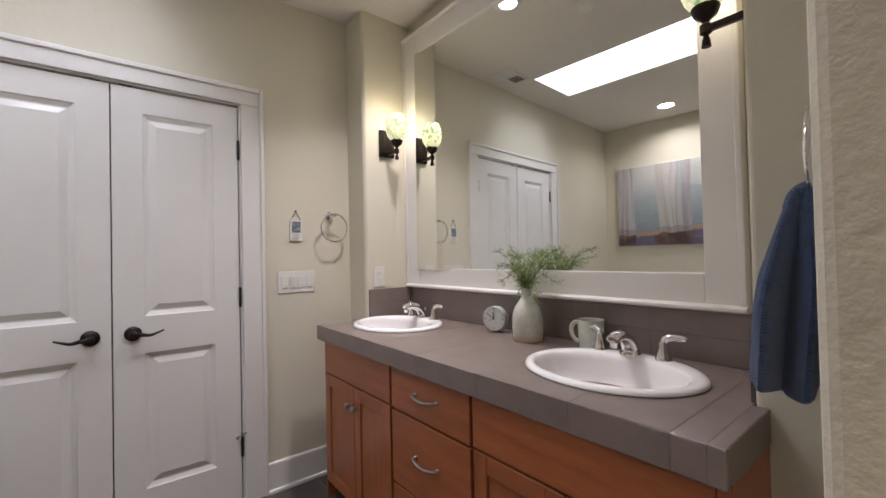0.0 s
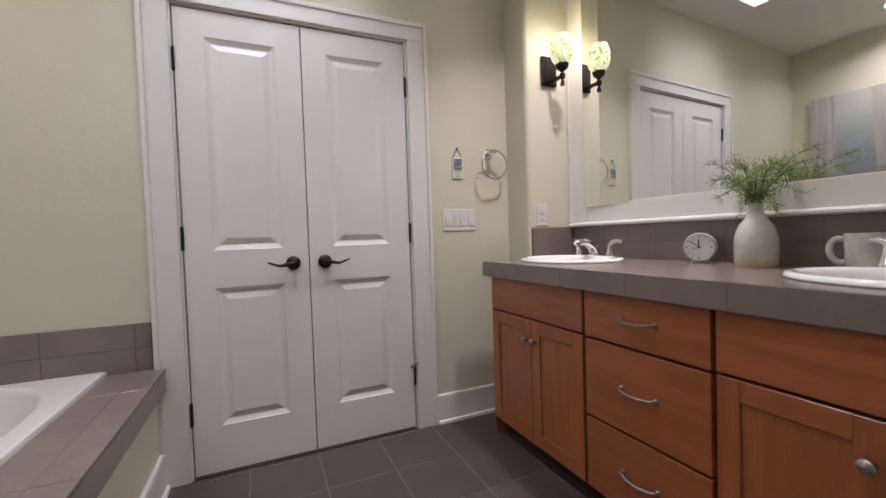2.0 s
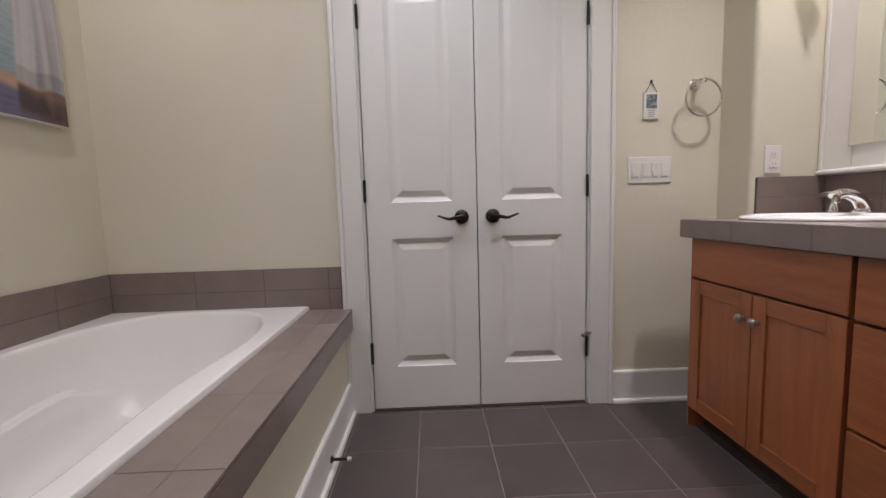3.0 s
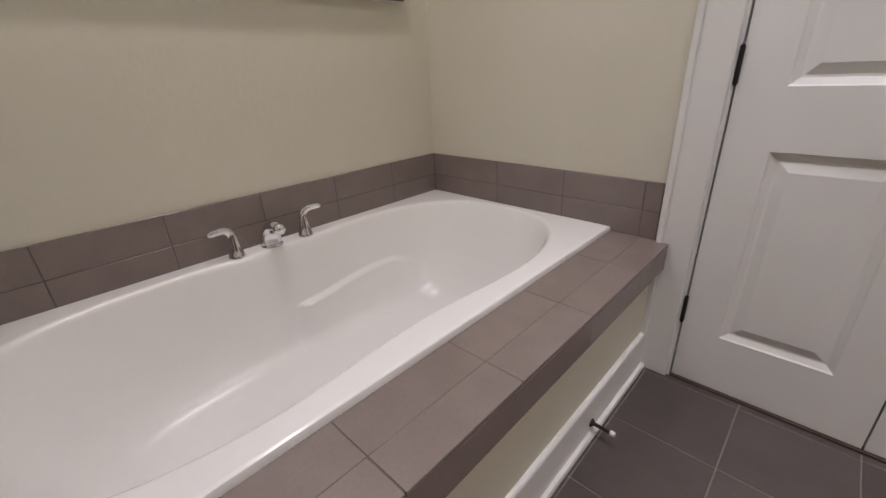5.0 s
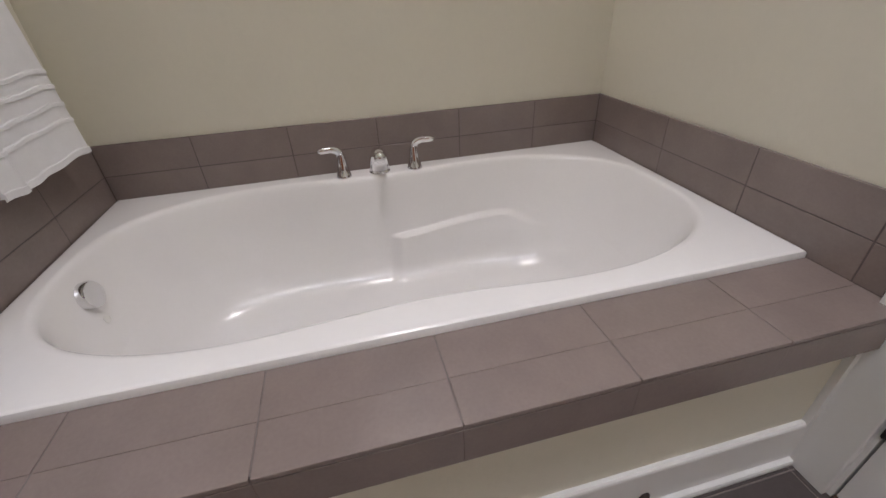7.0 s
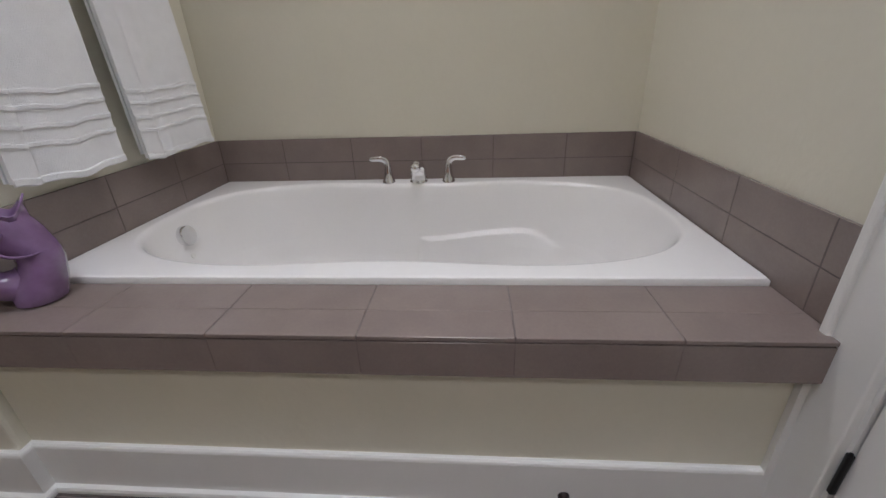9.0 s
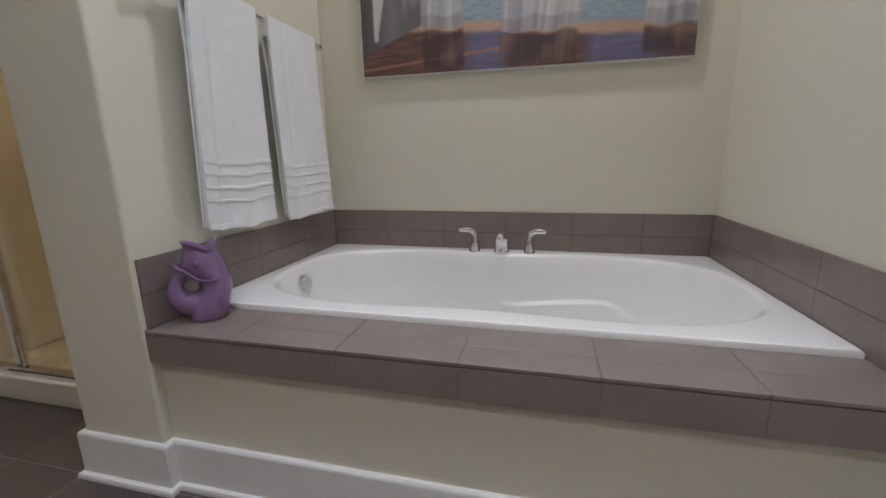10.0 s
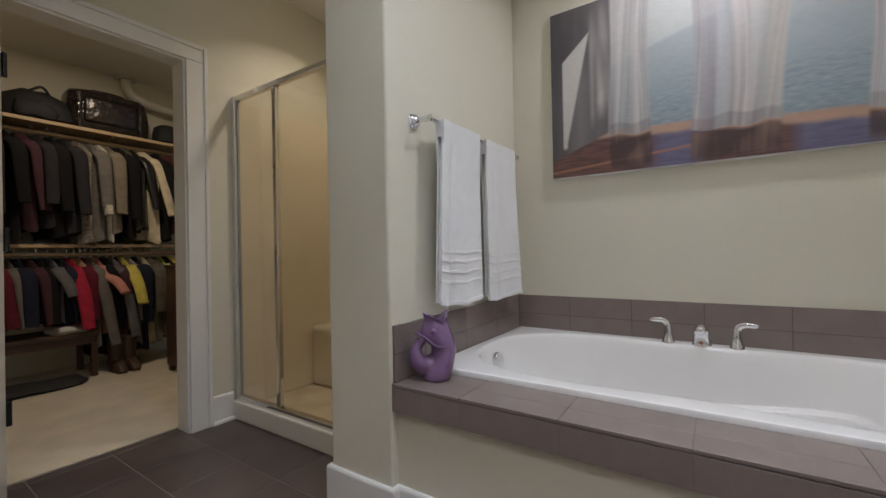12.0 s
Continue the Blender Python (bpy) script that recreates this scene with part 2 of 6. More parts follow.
def arc(c, r, a0, a1, n, plane="xz"):
    out = []
    for i in range(n):
        a = radians(a0 + (a1 - a0) * i / (n - 1))
        p, q = r * math.cos(a), r * math.sin(a)
        out.append({"xz": (c[0] + p, c[1], c[2] + q), "xy": (c[0] + p, c[1] + q, c[2]), "yz": (c[0], c[1] + p, c[2] + q)}[plane])
    return out


def smooth_path(pts, n=8):
    """Catmull-Rom through pts."""
    p = [Vector(q) for q in pts]
    p = [p[0] * 2 - p[1]] + p + [p[-1] * 2 - p[-2]]
    out = []
    for i in range(1, len(p) - 2):
        for k in range(n):
            t = k / n
            a, b, c, d = p[i - 1:i + 3]
            out.append(0.5 * (2 * b + (c - a) * t + (2 * a - 5 * b + 4 * c - d) * t * t + (3 * b - a - 3 * c + d) * t ** 3))
    out.append(p[-2])
    return out


tile_cache = {}


def tile(name, material, parent, x0, x1, y0, y1, z0, z1, bevel=0.0006):
    """One tile; tiles of one size share a mesh."""
    key = (material.name, round(x1 - x0, 4), round(y1 - y0, 4), round(z1 - z0, 4))
    if key not in tile_cache:
        hx, hy, hz = (x1 - x0) / 2, (y1 - y0) / 2, (z1 - z0) / 2
        bm = box(-hx, hx, -hy, hy, -hz, hz, bevel, 1)
        me = bpy.data.meshes.new(name)
        bm.to_mesh(me)
        bm.free()
        me.materials.append(material)
        tile_cache[key] = me
    ob = new(name, tile_cache[key])
    ob.parent = parent
    ob.location = ((x0 + x1) / 2, (y0 + y1) / 2, (z0 + z1) / 2)
    return ob


# ---- plan, in metres ----
CEILZ = 2.68
NORTH, SOUTH = 2.53, -0.69          # wall with the double door; wall with the closet
EAST, WEST = 1.668, -1.488          # wall behind the mirror; wall behind the tub
PIL_X, PIL_Y = 1.340, 2.330         # chase beside the vanity
WING_Y = 0.514                      # other side of the vanity recess
STUB_X, STUB_Y = 0.650, 0.3035       # end of the partition with the hand towel
DOOR_X0, DOOR_X1, DOOR_H = -0.305, 0.720, 2.040
PIER_X, PIER_Y0, PIER_Y1 = -0.390, 0.462, 0.766
SHOWER_X = -0.640
CL_X0, CL_X1, CL_H = -0.395, 0.315, 2.025
CLOSET_Y = -3.02


# ---- setting ----
def build_setting():
    t = 0.12
    bm = box(WEST - t, DOOR_X0 - 0.02, NORTH, NORTH + t, 0, CEILZ)
    box(DOOR_X1 + 0.02, PIL_X, NORTH, NORTH + t, 0, CEILZ, bm=bm)
    box(DOOR_X0 - 0.02, DOOR_X1 + 0.02, NORTH, NORTH + t, DOOR_H + 0.012, CEILZ, bm=bm)
    structure("wall_north", bm, WALL, "beige painted plaster wall around a double door", "wall")
    structure("wall_chase", box(PIL_X, EAST + t, PIL_Y, NORTH + t, -0.04, CEILZ + 0.04, 0.022, 5), WALL, "beige painted pilaster beside the vanity", "wall")
    structure("wall_east", box(EAST, EAST + t, WING_Y, PIL_Y, 0, CEILZ), WALL, "beige painted wall behind the vanity mirror", "wall")
    bm = box(PIL_X, EAST + t, STUB_Y, WING_Y, -0.04, CEILZ + 0.04, 0.012, 3)
    structure("wall_wing", bm, WALL, "beige painted wing wall at the vanity end", "wall")
    structure("wall_stub", box(STUB_X, EAST + t, SOUTH - t, STUB_Y, -0.04, CEILZ + 0.04, 0.014, 3), WALL_TEX, "beige textured partition wall with rounded corner", "wall")
    structure("wall_west", box(WEST - t, WEST, SOUTH - t, NORTH, 0, CEILZ), WALL, "beige painted wall behind the bathtub", "wall")
    structure("wall_pier", box(WEST, PIER_X, PIER_Y0, PIER_Y1, -0.04, CEILZ + 0.04, 0.010, 3), WALL, "beige painted wall between bathtub and shower", "wall")
    bm = box(WEST, CL_X0 - 0.02, SOUTH - t, SOUTH, 0, CEILZ)
    box(CL_X1 + 0.02, STUB_X, SOUTH - t, SOUTH, 0, CEILZ, bm=bm)
    box(CL_X0 - 0.02, CL_X1 + 0.02, SOUTH - t, SOUTH, CL_H + 0.012, CEILZ, bm=bm)
    structure("wall_south", bm, WALL, "beige painted wall around the closet doorway", "wall")
    # ceiling with the skylight's hole, in one mesh
    bm = bmesh.new()
    sx0, sx1, sy0, sy1 = SKY
    for x0, x1, y0, y1 in ((WEST - t, sx0, SOUTH - t, NORTH + t), (sx1, EAST + t, SOUTH - t, NORTH + t), (sx0, sx1, SOUTH - t, sy0), (sx0, sx1, sy1, NORTH + t)):
        box(x0, x1, y0, y1, CEILZ, CEILZ + 0.1, bm=bm)
    structure("ceiling", bm, CEIL, "white painted ceiling with a skylight opening", "ceiling")
    # bare room behind the double door
    bm = box(-0.5, 0.9, NORTH + 0.5, NORTH + 0.6, 0, CEILZ)
    box(-0.6, -0.5, NORTH + t, NORTH + 0.6, 0, CEILZ, bm=bm)
    box(0.9, 1.0, NORTH + t, NORTH + 0.6, 0, CEILZ, bm=bm)
    box(-0.6, 1.0, NORTH + t, NORTH + 0.6, CEILZ, CEILZ + 0.1, bm=bm)
    structure("wall_cupboard", bm, WALL, "plain walls of the cupboard behind the doors", "wall")
    # closet shell
    x0, x1 = -2.2, 1.1
    bm = box(x0, x1, CLOSET_Y - t, CLOSET_Y, 0, CEILZ)
    box(x0 - t, x0, CLOSET_Y - t, SOUTH - t, 0, CEILZ, bm=bm)
    box(x1, x1 + t, CLOSET_Y - t, SOUTH - t, 0, CEILZ, bm=bm)
    structure("wall_closet", bm, WALL, "beige painted walls of the walk-in closet", "wall")
    structure("ceiling_closet", box(x0 - t, x1 + t, CLOSET_Y - t, SOUTH - t, CEILZ, CEILZ + 0.1), CEIL, "white painted closet ceiling", "ceiling")
    structure("floor_carpet", box(x0 - t, x1 + t, CLOSET_Y - t, SOUTH - t - 0.01, -0.1, 0.006), CARPET, "beige cut-pile carpet in the closet", "carpet")


SKY = (-0.185, 0.350, 0.95, 2.235)


def build_skylight():
    x0, x1, y0, y1 = SKY
    top = CEILZ + 0.75
    th = thing("skylight", ((x0 + x1) / 2, (y0 + y1) / 2, CEILZ), "white skylight shaft open to a bright sky", "skylight")
    hx, hy = (x1 - x0) / 2, (y1 - y0) / 2
    bm = box(-hx - 0.02, -hx, -hy - 0.02, hy + 0.02, 0.101, top - CEILZ)
    box(hx, hx + 0.02, -hy - 0.02, hy + 0.02, 0.101, top - CEILZ, bm=bm)
    box(-hx, hx, -hy - 0.02, -hy, 0.101, top - CEILZ, bm=bm)
    box(-hx, hx, hy, hy + 0.02, 0.101, top - CEILZ, bm=bm)
    part("shaft", bm, CEIL, th)
    bm = bmesh.new()
    bm.faces.new([bm.verts.new(p) for p in ((x0 - 0.02, y0 - 0.02, top), (x1 + 0.02, y0 - 0.02, top), (x1 + 0.02, y1 + 0.02, top), (x0 - 0.02, y1 + 0.02, top))])
    structure("backdrop_sky", bm, SKYGLOW, "bright overcast sky above the skylight", "sky")


def build_casing(name, x0, x1, h, y, side, label):
    """Flat casing with a raised back band round a doorway; side -1: towards the south."""
    w, wh = 0.096, 0.082
    th = new(name)
    tagged(th, label, "door casing", "", "structure")
    def bx(a, b, c, d, d0, d1, bm=None, bev=0.003):
        ya, yb = sorted((y + side * d0, y + side * d1))
        return box(a, b, ya, yb, c, d, bev, 2, bm)
    for s, xa, xb in ((-1, x0 - 0.012 - w, x0 - 0.012), (1, x1 + 0.012, x1 + 0.012 + w)):
        bm = bx(xa, xb, 0, h + 0.012, -0.002, 0.018)
        part("jamb_casing", bm, WHITE, th)
        e0, e1 = (xa - 0.014, xa + 0.006) if s < 0 else (xb - 0.006, xb + 0.014)
        part("back_band", bx(e0, e1, 0, h + 0.012 + wh + 0.012, -0.002, 0.028, None, 0.005), WHITE, th)
    part("head_casing", bx(x0 - 0.012 - w + 0.006, x1 + 0.012 + w - 0.006, h + 0.012, h + 0.012 + wh - 0.004, -0.002, 0.0185), WHITE, th)
    part("back_band", bx(x0 - 0.012 - w + 0.006, x1 + 0.012 + w - 0.006, h + wh, h + wh + 0.024, -0.002, 0.0275, None, 0.005), WHITE, th)
    # jamb lining in the wall's thickness
    ya, yb = sorted((y - side * 0.12, y + side * 0.001))
    for xa, xb in ((x0 - 0.02, x0 - 0.003), (x1 + 0.003, x1 + 0.02)):
        part("jamb", box(xa, xb, ya, yb, 0, h + 0.012), WHITE, th)
    part("head_jamb", box(x0 - 0.003, x1 + 0.003, ya, yb, h + 0.003, h + 0.0125), WHITE, th)


def leaf_mesh(w, h, t, panels):
    """A door leaf from x 0 to w, z 0 to h, its face at y 0 and back at t, with raised panels (x0, x1, z0, z1)."""
    bm = box(0, w, 0.001, t, 0, h)
    def quad(a, b, c, d, y=0.0):
        bm.faces.new([bm.verts.new(p) for p in ((a, y, c), (b, y, c), (b, y, d), (a, y, d))])
    px0, px1 = panels[0][0], panels[0][1]
    quad(0, px0, 0, h)
    quad(px1, w, 0, h)
    zs = [0] + [z for p in sorted(panels, key=lambda p: p[2]) for z in p[2:]] + [h]
    for a, b in zip(zs[::2], zs[1::2]):
        quad(px0, px1, a, b)
    for x0, x1, z0, z1 in panels:
        rings = []
        for inset, d in ((0, 0), (0.004, 0.004), (0.020, 0.012), (0.026, 0.0125), (0.052, 0.003), (0.054, 0.0028)):
            rings.append([(x0 + inset, d, z0 + inset), (x1 - inset, d, z0 + inset), (x1 - inset, d, z1 - inset), (x0 + inset, d, z1 - inset)])
        loft(rings, bm, cap0=False)
    # the solid slab would close the recesses: drop its face side
    for f in [f for f in bm.faces if abs(f.calc_center_median().y - 0.001) < 1e-5]:
        bm.faces.remove(f)
    for a, b in (((0, 0), (w, 0)), ((0, h), (w, h)), ((0, 0), (0, h)), ((w, 0), (w, h))):
        bm.faces.new([bm.verts.new(p) for p in ((a[0], 0, a[1]), (b[0], 0, b[1]), (b[0], 0.0011, b[1]), (a[0], 0.0011, a[1]))])
    return bm


def lever(parent, x, z, towards):
    """Round rose and a wave lever; towards -1 or 1 along x."""
    h = part("door_handle", lathe([(0.0, 0.0), (0.033, 0.0), (0.033, 0.006), (0.027, 0.012), (0.015, 0.016), (0.013, 0.045), (0.0, 0.046)], 28, (x, 0, z), "y"), BRONZE, parent, "dark bronze lever handle", True)
    pts = smooth_path([(x - towards * 0.004, -0.043, z + 0.001), (x + towards * 0.03, -0.047, z - 0.003), (x + towards * 0.06, -0.046, z - 0.008), (x + towards * 0.085, -0.044, z - 0.001), (x + towards * 0.112, -0.043, z + 0.009)], 6)
    rad = [0.0105 - 0.0068 * i / (len(pts) - 1) for i in range(len(pts))]
    part("lever", tube(pts, rad, 10), BRONZE, h, "", True)


def hinge(parent, x, z, y=-0.006):
    bm = tube([(x, y, z - 0.048), (x, y, z + 0.048)], 0.0065, 10)
    tube([(x, y, z + 0.048), (x, y, z + 0.053)], [0.0045, 0.003], 8, bm)
    tube([(x, y, z - 0.048), (x, y, z - 0.053)], [0.0045, 0.003], 8, bm)
    return part("hinge", bm, BLACKMETAL, parent, "black door hinge")


def build_double_door():
    mid = (DOOR_X0 + DOOR_X1) / 2
    w = mid - DOOR_X0 - 0.0045
    for k, (x0, towards) in enumerate(((DOOR_X0 + 0.002, -1), (mid + 0.0025, 1))):
        d = thing("door_leaf", (x0, NORTH + 0.004, 0.012), "white painted two-panel closet door leaf, closed", "door", "double door leaves")
        pan = 0.112
        part("leaf", leaf_mesh(w, DOOR_H - 0.016, 0.035, [(pan, w - pan, 0.205, 0.818), (pan, w - pan, 0.985, 1.912)]), WHITE, d)
        lever(d, w - 0.070 if towards < 0 else 0.070, 0.912, towards)
        hx = -0.003 if towards < 0 else w + 0.003
        for z in (1.800, 1.040, 0.275):
            hinge(d, hx, z)
        part("catch", box((w - 0.075 if towards < 0 else 0.03), (w - 0.03 if towards < 0 else 0.075), 0.004, 0.03, DOOR_H - 0.016, DOOR_H - 0.009), BLACKMETAL, d)
        if towards > 0:
            bm = tube([(hx, -0.006, 0.335), (hx, -0.010, 0.345)], 0.008, 10)
            tube([(hx, -0.012, 0.338), (hx - 0.028, -0.035, 0.336)], 0.004, 8, bm)
            tube([(hx - 0.022, -0.030, 0.336), (hx - 0.030, -0.038, 0.336)], 0.008, 10, bm)
            tube([(hx, -0.012, 0.338), (hx + 0.014, -0.03, 0.348)], 0.004, 8, bm)
            part("hinge_stop", bm, NICKEL, d, "nickel hinge-pin door stop")
    part_bar = box(DOOR_X0, DOOR_X1, NORTH - 0.004, NORTH + 0.09, 0.0, 0.009, 0.003)
    structure("threshold", part_bar, DARKWOOD, "dark wooden strip under the double door", "threshold")


def build_closet_door():
    d = thing("door_leaf", (CL_X1 + 0.006, SOUTH + 0.034, 0.012), "white painted panel door standing open at the closet", "door", "", 67.0)
    w = 0.655
    part("leaf", leaf_mesh(w, 2.008, 0.035, [(0.112, w - 0.112, 0.205, 0.818), (0.112, w - 0.112, 0.985, 1.912)]), WHITE, d)
    for z in (1.725, 1.030, 0.340):
        part("hinge", tube([(-0.004, 0.043, z - 0.048), (-0.004, 0.043, z + 0.048)], 0.009, 10), BLACKMETAL, d, "black door hinge")
    lever(d, w - 0.07, 0.912, -1)


def base_run(name, pts, label):
    """Baseboard along a line of plan points; the wall lies to the right of the way walked."""
    th = new(name)
    tagged(th, label, "baseboard", "", "structure")
    H = 0.158
    prof_board = [(0, 0.0), (0.015, 0.0), (0.015, H - 0.010), (0.013, H - 0.004), (0.009, H), (0, H)]
    prof_shoe = [(0.0152, 0.0), (0.029, 0.0), (0.029, 0.010), (0.026, 0.017), (0.0152, 0.020)]
    ps = [Vector((*p, 0)) for p in pts]
    def offset(i, d):
        ns = []
        for a, b in ((i - 1, i), (i, i + 1)):
            if 0 <= a and b < len(ps):
                t = (ps[b] - ps[a]).normalized()
                ns.append(Vector((-t.y, t.x, 0)))
        if len(ns) == 1:
            return ps[i] + ns[0] * d
        m = (ns[0] + ns[1]).normalized()
        return ps[i] + m * (d / max(0.2, m.dot(ns[0])))
    for nm, prof in (("board", prof_board), ("shoe_moulding", prof_shoe)):
        rings = [[tuple(offset(i, d) + Vector((0, 0, z))) for d, z in prof] for i in range(len(ps))]
        bm = loft(rings)
        bmesh.ops.recalc_face_normals(bm, faces=bm.faces)
        part(nm, bm, WHITE, th)


def build_trim():
    c = 0.124
    base_run("baseboard_north", [(PIL_X, NORTH), (DOOR_X1 + c, NORTH)], "white baseboard with shoe moulding beside the double door")
    base_run("baseboard_tub", [(APRON_X, NORTH - 0.001), (APRON_X, PIER_Y1), (PIER_X, PIER_Y1), (PIER_X, PIER_Y0), (SHOWER_X + 0.002, PIER_Y0)], "white baseboard with shoe moulding round tub apron and pier")
    base_run("baseboard_south", [(SHOWER_X, SOUTH), (CL_X0 - c, SOUTH)], "white baseboard with shoe moulding beside the shower")
    base_run("baseboard_stub", [(STUB_X, SOUTH), (STUB_X, STUB_Y), (PIL_X, STUB_Y), (PIL_X, 0.475)], "white baseboard with shoe moulding on the partition")


# ---- bathtub and its deck ----
DECK_X, DECK_Z, APRON_X, SPLASH_Z = -0.388, 0.514, -0.420, 0.710
TUB_X0, TUB_X1, TUB_Y0, TUB_Y1, TUB_Z = -1.477, -0.586, 0.780, 2.517, 0.533


def build_deck():
    d = thing("tub_deck", (0, 0, 0), "tub surround with grey-brown tiled ledge and painted apron", "tub deck")
    # apron and the ledge's body stand round the tub
    part("apron", box(APRON_X - 0.04, APRON_X, PIER_Y1 + 0.001, NORTH - 0.001, 0, DECK_Z - 0.095), WALL, d, "beige painted apron")
    part("scribe_strip", box(APRON_X + 0.0004, APRON_X + 0.016, NORTH - 0.034, NORTH - 0.0012, 0.145, DECK_Z - 0.096), WHITE, d)
    bm = box(TUB_X1 - 0.03, DECK_X - 0.0052, PIER_Y1 + 0.001, NORTH - 0.001, DECK_Z - 0.095, DECK_Z - 0.0016)
    part("ledge", bm, GROUT, d)
    g = 0.0012
    seams = [PIER_Y1 + 0.012, 1.040, 1.343, 1.646, 1.949, 2.252, NORTH - 0.002]
    for a, b in zip(seams, seams[1:]):
        tile("tile", TILE, d, TUB_X1 - 0.028, -0.480 - 0.0002, a + g, b - g, DECK_Z - 0.006, DECK_Z)
        tile("tile", TILE, d, -0.480 + 0.0002, DECK_X + 0.0005, a + g, b - g, DECK_Z - 0.0095, DECK_Z, 0.0010)
        tile("edge_tile", TILE, d, DECK_X - 0.0055, DECK_X, a + 0.0002, b - 0.0002, DECK_Z - 0.094, DECK_Z - 0.0128, 0.0005)
    # low tiled splash on three sides, two courses
    rows = ((DECK_Z + 0.0015, 0.609), (0.612, SPLASH_Z))
    g = 0.0016
    s = thing("tile_splash", (0, 0, 0), "low grey-brown tile splash in two courses above the tub", "tile splash")
    part("backing", box(WEST + 0.0005, WEST + 0.0104, PIER_Y1 + 0.003, NORTH - 0.003, 0.44, SPLASH_Z - 0.001), DGROUT, s)
    part("backing", box(WEST + 0.0106, -0.432, NORTH - 0.0104, NORTH - 0.0005, 0.44, SPLASH_Z - 0.001), DGROUT, s)
    part("backing", box(WEST + 0.0106, PIER_X - 0.012, PIER_Y1 + 0.0005, PIER_Y1 + 0.0104, 0.44, SPLASH_Z - 0.001), DGROUT, s)
    for z0, z1 in rows:
        ys = [PIER_Y1 + 0.0115, 1.060, 1.358, 1.655, 1.954, 2.250, NORTH - 0.0115]
        for a, b in zip(ys, ys[1:]):
            tile("tile", TILE, s, WEST + 0.003, WEST + 0.011, a + g, b - g, z0, z1)
        xs = [WEST + 0.0115, -1.098, -0.785, -0.489, -0.432]
        for a, b in zip(xs, xs[1:]):
            tile("tile", TILE, s, a + g, b - g, NORTH - 0.011, NORTH - 0.003, z0, z1)
        xs = [WEST + 0.0115, -1.190, -0.885, -0.580, PIER_X - 0.010]
        for a, b in zip(xs, xs[1:]):
            tile("tile", TILE, s, a + g, b - g, PIER_Y1 + 0.003, PIER_Y1 + 0.011, z0, z1)


def build_tub():
    cx, cy = (TUB_X0 + TUB_X1) / 2, (TUB_Y0 + TUB_Y1) / 2
    tub = thing("bathtub", (cx, cy, 0), "white acrylic drop-in bathtub with an oval basin, empty", "bathtub")
    N = 288
    hx, hy = (TUB_X1 - TUB_X0) / 2, (TUB_Y1 - TUB_Y0) / 2
    angles = [2 * math.pi * (i + 0.5) / N for i in range(N)]
    for sx, sy in ((1, 1), (-1, 1), (-1, -1), (1, -1)):
        corner = math.atan2(sy * hy, sx * hx) % (2 * math.pi)
        k = min(range(N), key=lambda q: abs(angles[q] - corner))
        angles[k] = corner
    def rect(hx, hy, z):
        out = []
        for a in angles:
            c, s = math.cos(a), math.sin(a)
            k = min(hx / max(1e-9, abs(c)), hy / max(1e-9, abs(s)))
            out.append((k * c, k * s, z))
        return out
    def smoothstep(v):
        v = min(1.0, max(0.0, v))
        return v * v * (3 - 2 * v)
    def ledge(y):
        """Height of the moulded arm rest along the wall side, and how far it stands in."""
        u = (y - 0.015) / 0.60
        rise = 0.306 + 0.036 * smoothstep(u / 0.75) - 0.055 * smoothstep((u - 0.74) / 0.26)
        return rise, 0.026 * smoothstep(u / 0.10) * smoothstep((1 - u) / 0.22)
    def oval(ox, oy, ax, ay, z, p=3.0, waist=0.0):
        out = []
        for a in angles:
            rc, rs = math.cos(a), math.sin(a)
            q = (abs(rc / ax) ** p + abs(rs / ay) ** p) ** (-1 / p)
            x, y = q * rc, q * rs
            x *= 1 - waist * math.exp(-(y / (0.42 * ay)) ** 2)
            if x < -0.12:
                high, deep = ledge(y)
                below = high - z
                x += deep * smoothstep(below / 0.012 + 0.5) * (1 - smoothstep((below - 0.05) / 0.15))
            out.append((ox + x, oy + y, z))
        return out
    top = TUB_Z
    rings = [rect(hx - 0.002, hy - 0.002, top - 0.030), rect(hx, hy, top - 0.024), rect(hx, hy, top - 0.007), rect(hx - 0.002, hy - 0.002, top - 0.002), rect(hx - 0.007, hy - 0.007, top), rect(hx - 0.011, hy - 0.011, top)]
    # centre, half width, half length, depth, squareness, waist
    shape = ((-0.004, 0.004, 0.420, 0.836, 0.000, 3.0, 0.125), (-0.004, 0.004, 0.415, 0.831, 0.0006, 3.0, 0.125), (-0.004, 0.004, 0.409, 0.825, 0.003, 3.0, 0.125), (-0.004, 0.004, 0.403, 0.820, 0.008, 3.0, 0.125), (-0.004, 0.003, 0.398, 0.816, 0.018, 3.0, 0.125),
             (-0.003, -0.002, 0.390, 0.806, 0.045, 3.0, 0.12), (-0.002, -0.008, 0.380, 0.793, 0.085, 3.0, 0.11), (0.0, -0.016, 0.364, 0.766, 0.150, 3.0, 0.09), (0.0, -0.024, 0.347, 0.730, 0.220, 3.0, 0.07),
             (0.0, -0.030, 0.327, 0.686, 0.290, 3.0, 0.05), (0.0, -0.036, 0.302, 0.648, 0.340, 3.0, 0.02), (0.0, -0.040, 0.262, 0.600, 0.375, 3.0, 0.0), (0.0, -0.042, 0.205, 0.524, 0.392, 2.8, 0.0), (0.0, -0.045, 0.09, 0.27, 0.397, 2.4, 0.0))
    depths = sorted({q[4] for q in shape} | {round(0.165 + 0.004 * k, 4) for k in range(24)})
